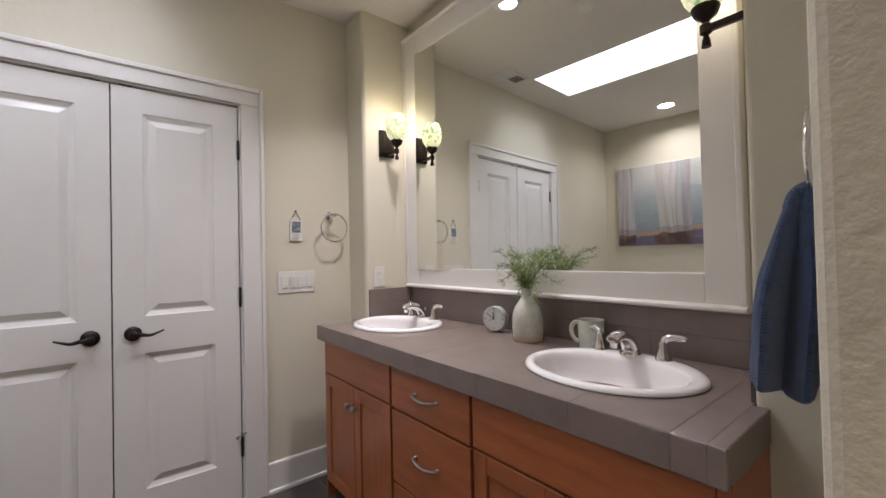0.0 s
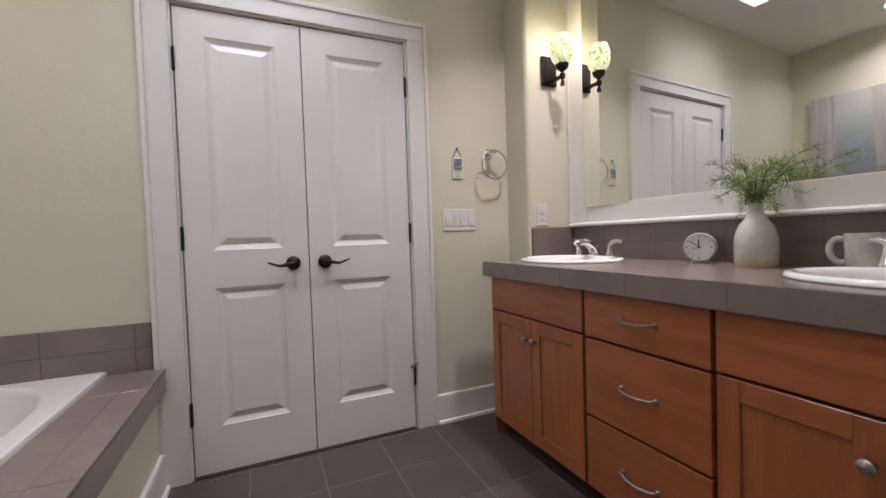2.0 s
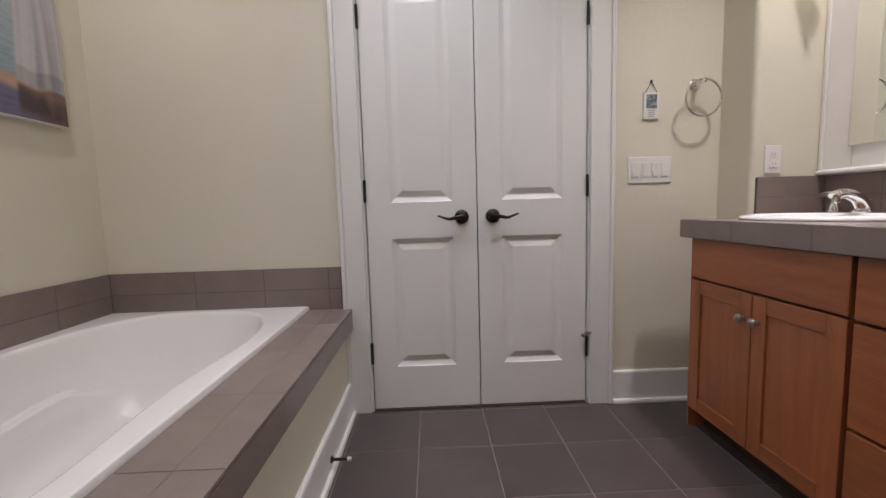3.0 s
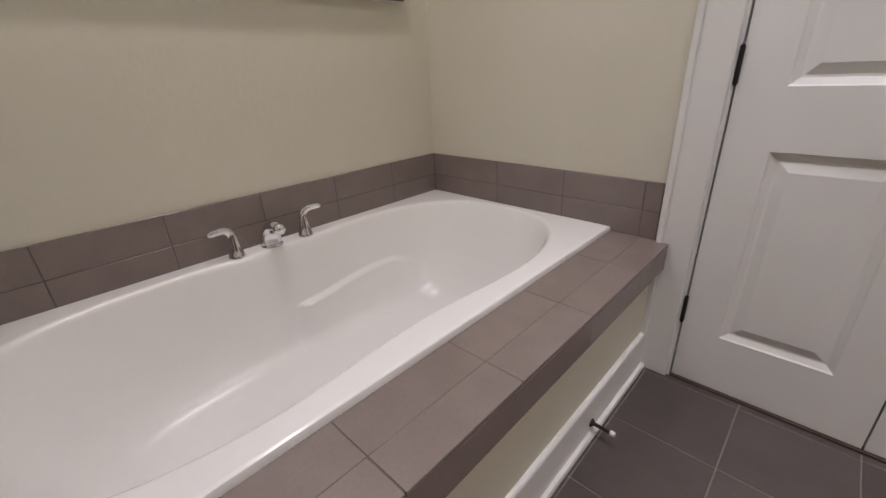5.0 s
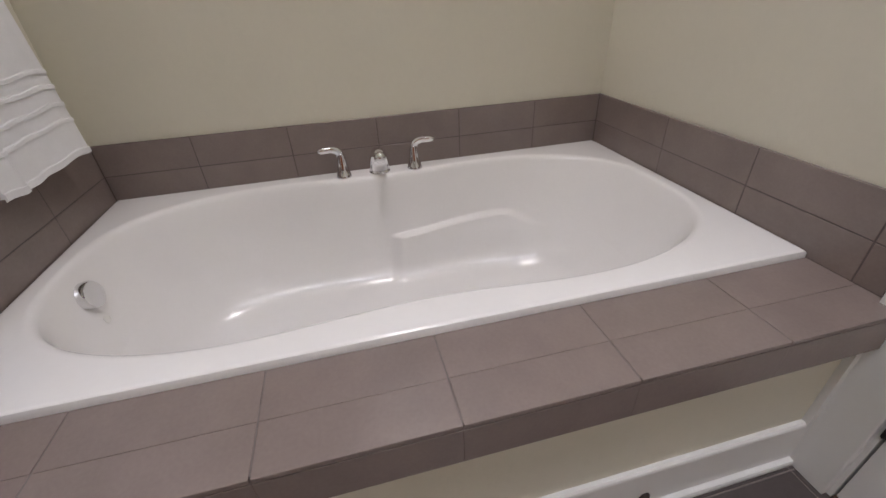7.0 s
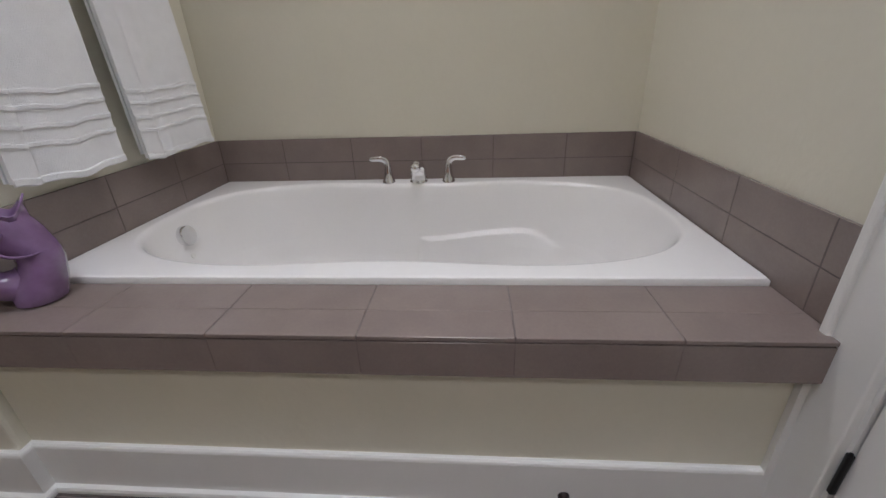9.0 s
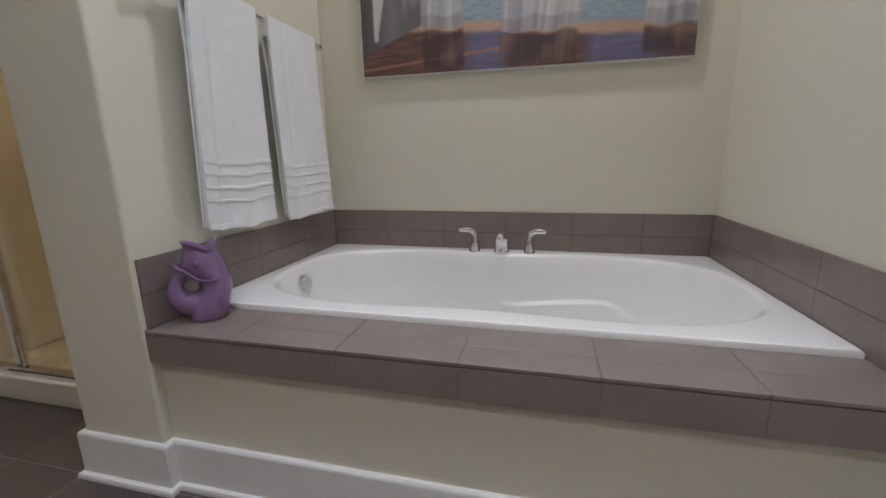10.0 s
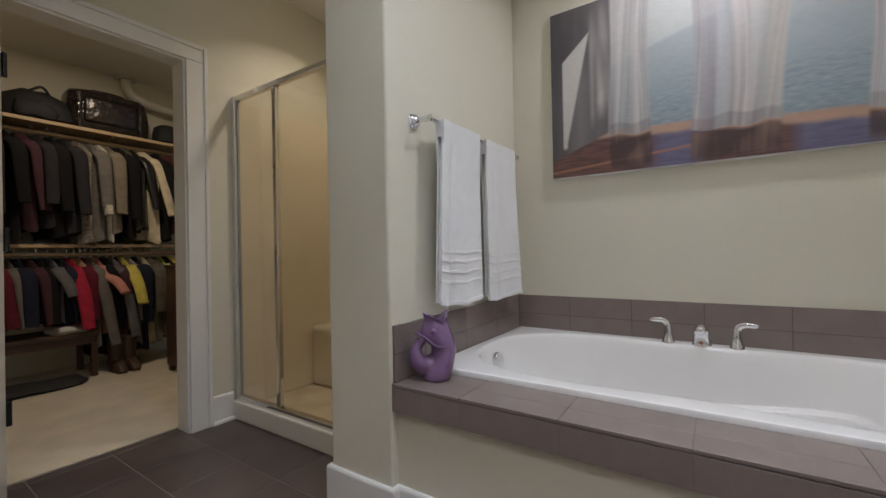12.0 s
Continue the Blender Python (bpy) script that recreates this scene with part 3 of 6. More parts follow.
    for dz in depths:
        lo = max((q for q in shape if q[4] <= dz), key=lambda q: q[4])
        hi = min((q for q in shape if q[4] >= dz), key=lambda q: q[4])
        k = 0 if hi[4] == lo[4] else (dz - lo[4]) / (hi[4] - lo[4])
        ox, oy, ax, ay, _, sq, w = (m + (n - m) * k for m, n in zip(lo, hi))
        rings.append(oval(ox, oy, ax, ay, top - dz, sq, w))
    part("basin", loft(rings, cap0=False), TUBWHITE, tub, "", True)
    part("drain", lathe([(0, 0), (0.034, 0), (0.034, 0.004), (0.026, 0.006), (0.0, 0.008)], 24, (0.0, -0.42, top - 0.397)), CHROME, tub, "chrome drain", True)
    # overflow plate on the end wall of the basin
    ov = part("overflow", lathe([(0.0, -0.012), (0.037, -0.012), (0.037, 0.022), (0.034, 0.028), (0.0, 0.029)], 28, (0.128, 0, 0), "y"), CHROME, tub, "chrome overflow knob", True)
    ov.matrix_basis = pose(0.0, -0.808, top - 0.080, -10, 0, 178)
    ov.data.transform(Matrix.Translation((-0.128, 0, 0)))
    badge = part("badge", lathe([(0.0, 0.0), (0.011, 0.0), (0.011, 0.0012), (0.0095, 0.0016), (0.009, 0.0008), (0.0, 0.0008)], 22, (0, 0, 0), "y"), PLASTIC, tub, "small oval maker's badge")
    badge.matrix_basis = pose(0.012, -0.7805, top - 0.150, -20, 0, 178)


def tap_handle(parent, y, side, s=1.0, high=0.072, x=0.0):
    """Flared post with a flat lever that sweeps sideways."""
    bm = lathe([(0.0, 0), (0.025 * s, 0), (0.025 * s, 0.004), (0.0215 * s, 0.012), (0.0155 * s, high * 0.45), (0.0125 * s, high * 0.72), (0.011 * s, high * 0.80), (0.0, high * 0.84)], 22, (x, y, 0))
    h = part("tap_handle", bm, CHROME, parent, "chrome lever tap handle", True)
    pts = smooth_path([(x, y, high * 0.66), (x + 0.001, y + side * 0.006 * s, high * 0.88), (x + 0.004, y + side * 0.022 * s, high * 0.99), (x + 0.007, y + side * 0.042 * s, high), (x + 0.009, y + side * 0.066 * s, high * 0.985)], 6)
    n = len(pts)
    rad = [(0.0125 - 0.0035 * i / n) * s for i in range(n - 3)] + [0.0085 * s, 0.0070 * s, 0.0035 * s]
    part("lever", tube(pts, rad, 14, flat=0.62), CHROME, h, "", True)


def spout(parent, y, s, way, base_z=0.0, x=0.0, reach=0.12, high=0.072):
    """Stout spout that rises and leans over the basin; way is +1 or -1 along x."""
    pts = smooth_path([(x - way * 0.004, y, base_z), (x, y, base_z + high * 0.35), (x + way * reach * 0.22, y, base_z + high * 0.78), (x + way * reach * 0.58, y, base_z + high), (x + way * reach * 0.88, y, base_z + high * 0.96), (x + way * reach, y, base_z + high * 0.84)], 6)
    n = len(pts)
    rad = [(0.029 - 0.011 * (i / (n - 1)) ** 0.7) * s for i in range(n - 1)] + [0.011 * s]
    b = part("spout", tube(pts, rad, 18, flat=0.78), CHROME, parent, "chrome spout", True)
    part("spout_base", lathe([(0.0, 0), (0.031 * s, 0), (0.031 * s, 0.004), (0.026 * s, 0.010), (0.0, 0.012)], 22, (x, y, base_z)), CHROME, b, "", True)
    part("spout_tip", lathe([(0.0, -0.012), (0.0105 * s, -0.012), (0.0115 * s, 0.004), (0.0, 0.006)], 16, (x + way * reach * 0.92, y, base_z + high * 0.72)), CHROME, b, "", True)


def build_tub_taps():
    f = thing("tub_faucet", (-1.424, 1.643, TUB_Z - 0.001), "chrome roman tub faucet with two lever handles", "faucet")
    tap_handle(f, -0.126, -1, 1.10, 0.100)
    tap_handle(f, 0.126, 1, 1.10, 0.100)
    # broad hooded spout leaning over the basin, with a round diverter knob near its tip
    line = smooth_path([(-0.010, 0, 0.0), (-0.008, 0, 0.032), (0.004, 0, 0.060), (0.026, 0, 0.078), (0.050, 0, 0.082), (0.068, 0, 0.079)], 6)
    n = len(line)
    rings = []
    for i, p in enumerate(line):
        u = i / (n - 1)
        t = (line[min(i + 1, n - 1)] - line[max(i - 1, 0)]).normalized()
        up = Vector((-t.z, 0, t.x))
        half, thick = 0.037 - 0.020 * u ** 1.2, 0.030 - 0.015 * u ** 0.8
        rings.append([tuple(p + Vector((0, half * math.cos(2 * math.pi * k / 24), 0)) + up * (thick * math.sin(2 * math.pi * k / 24))) for k in range(24)])
    bm = loft(rings)
    bmesh.ops.recalc_face_normals(bm, faces=bm.faces)
    sp = part("spout", bm, CHROME, f, "broad chrome spout", True)
    part("spout_base", lathe([(0.0, 0), (0.038, 0), (0.038, 0.004), (0.034, 0.009), (0.0, 0.010)], 28, (-0.010, 0, 0)), CHROME, sp, "", True)
    part("spout_tip", lathe([(0.0, 0.056), (0.010, 0.056), (0.0165, 0.061), (0.0195, 0.070), (0.0195, 0.079), (0.0165, 0.087), (0.010, 0.091), (0.0, 0.092)], 24, (0, 0, 0.077), "x"), CHROME, sp, "round chrome spout tip", True)


# ---- towel bar, towels, jug, painting ----
def build_towel_bar():
    z, y = 1.448, PIER_Y1 + 0.072
    x0, x1 = -1.340, -0.540
    b = thing("towel_bar", ((x0 + x1) / 2, PIER_Y1, z), "chrome towel bar on the wall above the tub", "towel bar")
    h = (x1 - x0) / 2
    for s in (-1, 1):
        bm = lathe([(0, 0), (0.030, 0), (0.030, 0.004), (0.025, 0.009), (0.021, 0.011), (0.023, 0.017), (0.017, 0.022), (0.011, 0.028), (0.009, 0.05), (0.012, 0.056), (0.013, 0.072), (0.012, 0.082), (0.0, 0.086)], 24, (s * h, 0, 0), "y")
        bm.transform(Matrix.Diagonal((1, -1, 1, 1)))
        bmesh.ops.recalc_face_normals(bm, faces=bm.faces)
        part("post", bm, CHROME, b, "", True)
    part("bar", tube([(-h, 0.072, 0), (h, 0.072, 0)], 0.0085, 14), CHROME, b, "", True)
    return z, y


def build_bath_towel(x0, x1, z, y, drop, seed, skew, flare):
    """A folded towel over the bar, with three woven bands near its hem."""
    rnd = random.Random(seed)
    t = thing("bath_towel", ((x0 + x1) / 2, y, z), "white terry bath towel with woven bands, folded over the bar", "towel", "white bath towels")
    w = x1 - x0
    ph = [rnd.uniform(0, 6.3) for _ in range(4)]
    def fold(u, s):
        k = min(1, max(0, s / drop))
        crease = 0.016 * math.exp(-((u - 0.74 + 0.02 * k) / 0.045) ** 2)
        return (0.010 * math.sin(4.2 * u * w / 0.3 + ph[0]) + 0.004 * math.sin(11 * u + ph[1]) - crease) * (0.25 + 0.75 * k)
    def at(u, s, thick, front=True):
        """u across, s down from the bar."""
        k = min(1, s / drop)
        xx = (u - 0.5) * w * (1 + flare * k) + skew * k
        near = min(1, 4 * k)
        if front:
            return (xx, 0.012 - 0.007 * near + thick + fold(u, s), -s + (0.007 * math.sin(5 * u + ph[2]) + 0.003 * math.sin(17 * u + ph[3])) * k)
        return (xx, -0.011 + 0.010 * near - thick * 0.7 + fold(u, s), -s * 0.985)
    nu, ns = 26, 40
    th = 0.011
    bm = bmesh.new()
    def layer(front):
        rows = []
        for thick in (0.0, th):
            grid = []
            for j in range(ns + 1):
                s = drop * j / ns
                grid.append([bm.verts.new(Vector(at(i / nu, s, thick, front)) + Vector((0, 0, 0.014 if j == 0 else 0))) for i in range(nu + 1)])
            rows.append(grid)
        a, b = rows
        for j in range(ns):
            for i in range(nu):
                bm.faces.new((a[j][i], a[j + 1][i], a[j + 1][i + 1], a[j][i + 1]))
                bm.faces.new((b[j][i], b[j][i + 1], b[j + 1][i + 1], b[j + 1][i]))
            for i in (0, nu):
                bm.faces.new((a[j][i], b[j][i], b[j + 1][i], a[j + 1][i]))
        for i in range(nu):
            bm.faces.new((a[ns][i], b[ns][i], b[ns][i + 1], a[ns][i + 1]))
        return a, b
    fa, fb = layer(True)
    ba, bb = layer(False)
    # the fold over the bar
    for i in range(nu):
        bm.faces.new((fb[0][i], fb[0][i + 1], bb[0][i + 1], bb[0][i]))
    for i in (0, nu):
        bm.faces.new((fa[0][i], fb[0][i], bb[0][i], ba[0][i]))
        for j in range(3):
            bm.faces.new((fa[j][i], fa[j + 1][i], ba[j + 1][i], ba[j][i]))
    bmesh.ops.recalc_face_normals(bm, faces=bm.faces)
    part("cloth", bm, TOWEL, t, "", True)
    for s0, s1 in ((drop - 0.205, drop - 0.197), (drop - 0.170, drop - 0.162), (drop - 0.128, drop - 0.120), (drop - 0.088, drop - 0.080), (drop - 0.010, drop + 0.004)):
        rings = []
        for i in range(nu + 1):
            u = i / nu
            rings.append([at(u, s0 - 0.003, th - 0.002), at(u, s0, th + 0.0032), at(u, s1, th + 0.0032), at(u, s1 + 0.003, th - 0.002)])
        bm = loft(rings)
        bmesh.ops.recalc_face_normals(bm, faces=bm.faces)
        part("band", bm, TOWEL, t, "", True)


def build_jug():
    j = thing("fish_jug", (-0.516, 0.866, DECK_Z), "glossy purple ceramic fish-shaped jug on the tiled ledge", "jug", "", -40)
    j.scale = (1.05, 1.05, 1.03)
    N = 36
    # body bends like a fish: belly low, head leaning over; x points to the tail
    spec = ((0.040, -0.042, 0.000, 0.046), (0.046, -0.050, 0.004, 0.052), (0.046, -0.055, 0.020, 0.057), (0.040, -0.062, 0.045, 0.059), (0.022, -0.066, 0.070, 0.056),
            (0.013, -0.0695, 0.092, 0.053), (0.014, -0.069, 0.110, 0.051), (0.034, -0.065, 0.128, 0.051), (0.050, -0.060, 0.145, 0.050), (0.051, -0.055, 0.162, 0.047),
            (0.046, -0.048, 0.178, 0.043), (0.041, -0.042, 0.190, 0.040))
    rings = [[((p + q) / 2 + (p - q) / 2 * math.cos(2 * math.pi * i / N), b * math.sin(2 * math.pi * i / N), z) for i in range(N)] for p, q, z, b in spec]
    def mouth(grow, dz):
        out = []
        for i in range(N):
            a = 2 * math.pi * i / N
            c, w = math.cos(a), math.sin(a)
            dip = math.exp(-((c + 0.35) / 0.42) ** 2)
            z = 0.208 + (0.014 * c ** 2 if c > 0 else 0.022 * c ** 4) - 0.014 * dip * (1 - c ** 4)
            out.append((-0.002 + (0.037 + 0.004 * c ** 4) * (1 + grow) * c, 0.036 * (1 + grow) * w, z + dz))
        return out
    rings += [mouth(0.0, -0.006), mouth(0.10, 0.002), mouth(0.11, 0.005), mouth(0.03, 0.006), mouth(-0.10, -0.002), mouth(-0.16, -0.030)]
    part("body", loft(rings, cap1=False), PURPLE, j, "", True)
    inner = [[(-0.004 + 0.034 * k * math.cos(2 * math.pi * i / N), 0.031 * k * math.sin(2 * math.pi * i / N), z) for i in range(N)] for k, z in ((0.98, 0.176), (0.9, 0.15), (0.5, 0.12))]
    part("hollow", loft(inner, cap0=False), DARKIN, j, "dark hollow inside")
    # tail swung up under the chin as a handle
    pts = smooth_path([(-0.012, 0, 0.049), (0.024, 0, 0.045), (0.050, 0, 0.055), (0.064, 0, 0.074), (0.067, 0, 0.096), (0.061, 0, 0.116), (0.046, 0, 0.138)], 6)
    n = len(pts)
    rad = [0.0450 - 0.0285 * min(1, 1.25 * i / (n - 1)) ** 0.85 for i in range(n)]
    part("tail_handle", tube(pts, rad, 20), PURPLE, j, "", True)
    for s in (-1, 1):
        fin = smooth_path([(0.064, 0.0, 0.160), (0.060, s * 0.020, 0.158), (0.046, s * 0.038, 0.150), (0.030, s * 0.047, 0.136), (0.014, s * 0.052, 0.123), (-0.012, s * 0.0535, 0.117), (-0.042, s * 0.044, 0.118)], 5)
        m = len(fin)
        part("fin", tube(fin, [0.0050 - 0.003 * i / m for i in range(m)], 10, flat=1.3), PURPLE, j, "", True)
        part("eye", lathe([(0.0, 0.0), (0.009, 0.0), (0.008, 0.004), (0.004, 0.006), (0.0, 0.0065)], 14, (0, 0, 0), "y"), PURPLE, j, "", True).matrix_basis = pose(0.016, s * 0.0445, 0.170, 0, 0, 0 if s < 0 else 180)


def painted(u, v):
    """The picture's colours: u from left to right, v from bottom to top."""
    def mix(p, q, k):
        k = min(1, max(0, k))
        return tuple(s + (t - s) * k for s, t in zip(p, q))
    def soft(x, e=0.006):
        return min(1, max(0, 0.5 + x / (2 * e)))
    nz = noise.noise(Vector((u * 38, v * 3.5, 1.7)))
    n2 = noise.noise(Vector((u * 16, v * 95, 4.2)))
    n6 = noise.noise(Vector((u * 42, v * 190, 6.4)))
    n3 = noise.noise(Vector((u * 12, v * 12, 9.1)))
    n4 = noise.noise(Vector((u * 3, v * 3, 2.3)))
    n5 = noise.noise(Vector((u * 55, v * 55, 3.3)))
    # hazy sky, headland, sea
    c = mix((0.47, 0.50, 0.50), (0.56, 0.57, 0.55), (v - 0.5) * 1.6 + 0.2 * n4)
    ridge = 0.665 + 0.42 * (u - 0.36) if u < 0.56 else 0.72 - 0.30 * (u - 0.7)
    land = mix((0.33, 0.39, 0.42), (0.39, 0.43, 0.45), (v - 0.4) * 3 + 0.3 * n3)
    c = mix(c, land, soft(ridge - v, 0.010 if u < 0.56 else 0.12))
    sea = mix((0.245, 0.315, 0.36), (0.35, 0.40, 0.43), (v - 0.2) * 3.0 + 0.15 * n4)
    near = soft(0.42 - v, 0.12)
    sea = mix(sea, (0.17, 0.235, 0.29), (0.9 * max(0, n6) + 0.3 * max(0, n2)) * near)
    sea = mix(sea, (0.41, 0.45, 0.47), 0.8 * max(0, -n6 - 0.1) * near)
    c = mix(c, sea, soft(0.50 - v, 0.10))
    # sunlit terrace edge, then the floor of the room
    edge = 0.275 - 0.135 * u + 0.006 * math.sin(u * 17)
    c = mix(c, mix((0.47, 0.30, 0.21), (0.40, 0.27, 0.20), 0.5 + n3), soft(edge - v, 0.008))
    low = edge - 0.048 + 0.012 * n3
    red = mix((0.17, 0.080, 0.060), (0.085, 0.050, 0.048), 0.5 + 1.2 * n2 + 0.4 * n3)
    blue = mix((0.115, 0.105, 0.180), (0.155, 0.145, 0.235), 0.5 + 1.0 * n2)
    k = max(soft(u - 0.345, 0.03) * soft(0.475 - u, 0.02), soft(u - 0.715, 0.02) * soft(0.92 - u, 0.05))
    c = mix(c, mix(red, blue, k), soft(low - v, 0.012))
    c = mix(c, (0.40, 0.18, 0.11), 0.8 * soft(0.006 - abs(v - 0.03 - 0.138 * u), 0.004) * soft(0.47 - u, 0.02))
    # shaded side wall with a patch of sun and a faint drape
    foot = 0.10 + 0.62 * u
    w = mix((0.080, 0.072, 0.080), (0.155, 0.140, 0.145), u * 4.5 + 0.3 * nz + 0.4 * n4)
    w = mix(w, (0.46, 0.43, 0.41), 0.85 * soft(0.024 - abs(u - 0.183), 0.02) * soft(v - 0.36, 0.06) * soft(0.90 - v, 0.12) * (0.6 + nz))
    w = mix(w, (0.36, 0.335, 0.33), 0.7 * soft(0.007 - abs(u - 0.150), 0.006) * soft(v - 0.30, 0.05) * soft(0.86 - v, 0.1))
    w = mix(w, (0.25, 0.23, 0.235), 0.6 * soft(0.030 - abs(u - 0.105), 0.03) * soft(0.62 - v, 0.08))
    right = 0.058 + 0.076 * max(0, v - 0.2) / 0.575
    sun = soft(u - 0.043, 0.003) * soft(right - u, 0.004) * soft(0.69 + 1.45 * (u - 0.0436) - v, 0.006) * soft(v - 0.17, 0.01)
    w = mix(w, (0.58, 0.56, 0.53), sun)
    c = mix(c, w, soft(0.218 - u, 0.003) * soft(v - foot))
    # sheer curtains in soft folds, with heavier hems and their reflections in the floor
    for lo, hi, base, folds, tone in ((0.214, 0.350, 0.205, 10, (0.50, 0.48, 0.465)), (0.464, 0.706, 0.160, 15, (0.49, 0.455, 0.44)), (0.872, 1.02, 0.145, 12, (0.46, 0.44, 0.45))):
        a, b = lo - 0.012 * (1 - v) * math.sin(v * 5 + lo * 30), hi - 0.018 * (1 - v) + 0.010 * math.sin(v * 4 + lo * 9)
        inside = soft(u - a, 0.005) * soft(b - u, 0.006)
        if inside <= 0:
            continue
        t = (u - a) / (b - a)
        wob = noise.noise(Vector((u * 6, v * 2.4, lo * 7)))
        fan = t + 0.16 * (v - 0.5) * math.sin(t * 6.5 + lo * 11)
        streak = noise.noise(Vector((fan * folds * 0.85 + wob, v * 0.9, lo * 3)))
        fine = noise.noise(Vector((fan * folds * 2.4 + 2 * wob, v * 1.6, lo * 5)))
        f = 0.66 + 0.62 * streak + 0.22 * fine + 0.10 * math.sin(fan * folds + 3 * wob)
        cloth_c = mix((tone[0] * 0.50, tone[1] * 0.46, tone[2] * 0.50), tuple(min(0.62, q * 1.14) for q in tone), f)
        if 0.4 < lo < 0.6:
            # a dim fold, a thin one with the sea behind it, and a sunlit panel
            cloth_c = mix(cloth_c, (0.27, 0.24, 0.275), 0.65 * soft(t - 0.07, 0.02) * soft(0.27 - t, 0.03))
            cloth_c = mix(cloth_c, (0.35, 0.40, 0.44), 0.55 * soft(t - 0.27, 0.03) * soft(0.42 - t, 0.05))
            cloth_c = mix(cloth_c, (0.50, 0.48, 0.43), 0.60 * soft(t - 0.70, 0.05))
        hem = base + 0.008 * math.sin(u * 60) + 0.008 * n3
        on = inside * soft(v - hem, 0.006)
        thin = 0.70 + 0.42 * noise.noise(Vector((t * 5, v * 1.3, lo * 5))) + 0.12 * f
        c = mix(c, cloth_c, on * min(0.95, max(0.45, thin)))
        c = mix(c, mix((0.15, 0.14, 0.155), (0.30, 0.27, 0.27), f - 0.3), on * 0.50 * soft(hem + 0.062 - v, 0.006))
        c = mix(c, mix((0.055, 0.035, 0.037), (0.24, 0.15, 0.115), 0.5 * f - 0.25 + 0.9 * n3), inside * 0.85 * soft(hem - 0.012 - v, 0.01) * soft(v - 0.02, 0.02))
    g = 1 + 0.05 * n5
    return tuple(q * g for q in c)


def build_painting():
    y0, y1, z0, z1, d = 0.990, 2.376, 1.330, 2.202, 0.032
    p = thing("painting", (WEST, (y0 + y1) / 2, (z0 + z1) / 2), "wide canvas painting of sheer curtains before a sea view", "painting")
    hy, hz = (y1 - y0) / 2, (z1 - z0) / 2
    part("canvas", box(0.001, d, -hy, hy, -hz, hz, 0.003), FRAMEWHITE, p)
    nu, nv = 460, 290
    verts, faces, cols = [], [], []
    for j in range(nv + 1):
        for i in range(nu + 1):
            verts.append((d + 0.0012, -hy + 0.004 + (2 * hy - 0.008) * i / nu, -hz + 0.004 + (2 * hz - 0.008) * j / nv))
            cols.extend((*painted(i / nu, j / nv), 1.0))
    for j in range(nv):
        for i in range(nu):
            a = j * (nu + 1) + i
            faces.append((a, a + 1, a + nu + 2, a + nu + 1))
    me = bpy.data.meshes.new("picture")
    me.from_pydata(verts, [], faces)
    at = me.color_attributes.new("paint", "FLOAT_COLOR", "POINT")
    at.data.foreach_set("color", cols)
    m = bpy.data.materials.new("painted_canvas")
    m.use_nodes = True
    n, l = m.node_tree.nodes, m.node_tree.links
    vc = n.new("ShaderNodeVertexColor")
    vc.layer_name = "paint"
    l.new(vc.outputs[0], n["Principled BSDF"].inputs["Base Color"])
    n["Principled BSDF"].inputs["Roughness"].default_value = 0.42
    wv = n.new("ShaderNodeTexNoise")
    wv.inputs["Scale"].default_value = 500
    bp = n.new("ShaderNodeBump")
    bp.inputs["Strength"].default_value, bp.inputs["Distance"].default_value = 0.2, 0.002
    l.new(wv.outputs["Fac"], bp.inputs["Height"])
    l.new(bp.outputs[0], n["Principled BSDF"].inputs["Normal"])
    me.materials.append(m)
    ob = new("picture", me)
    ob.parent = p


# ---- vanity ----
CAB_X, CNT_X, CNT_Z = 1.070, 1.050, 0.889
CNT_Y0, CNT_Y1 = 0.486, 2.346


def shaker_door(parent, y0, y1, z0, z1, knob_y):
    """Frame and flat panel; the face looks to -x at x 0 and the door is 20 mm thick."""
    r = 0.056
    bm = box(0, 0.020, y0, y0 + r, z0, z1, 0.0015, 1)
    box(0, 0.020, y1 - r, y1, z0, z1, 0.0015, 1, bm)
    box(0.008, 0.016, y0 + r - 0.004, y1 - r + 0.004, z0 + r - 0.004, z1 - r + 0.004, bm=bm)
    d = part("door", bm, WOOD_V, parent, "framed fir cabinet door")
    part("rail", box(0.0006, 0.020, y0 + r + 0.0004, y1 - r - 0.0004, z1 - r, z1, 0.0015, 1), WOOD_H, d)
    part("rail", box(0.0006, 0.020, y0 + r + 0.0004, y1 - r - 0.0004, z0, z0 + r, 0.0015, 1), WOOD_H, d)
    part("knob", lathe([(0, 0), (0.007, 0), (0.006, 0.008), (0.008, 0.014), (0.015, 0.020), (0.0155, 0.026), (0.011, 0.031), (0, 0.033)], 20, (0, knob_y, z1 - 0.088), "-x"), PEWTER, d, "pewter knob", True)


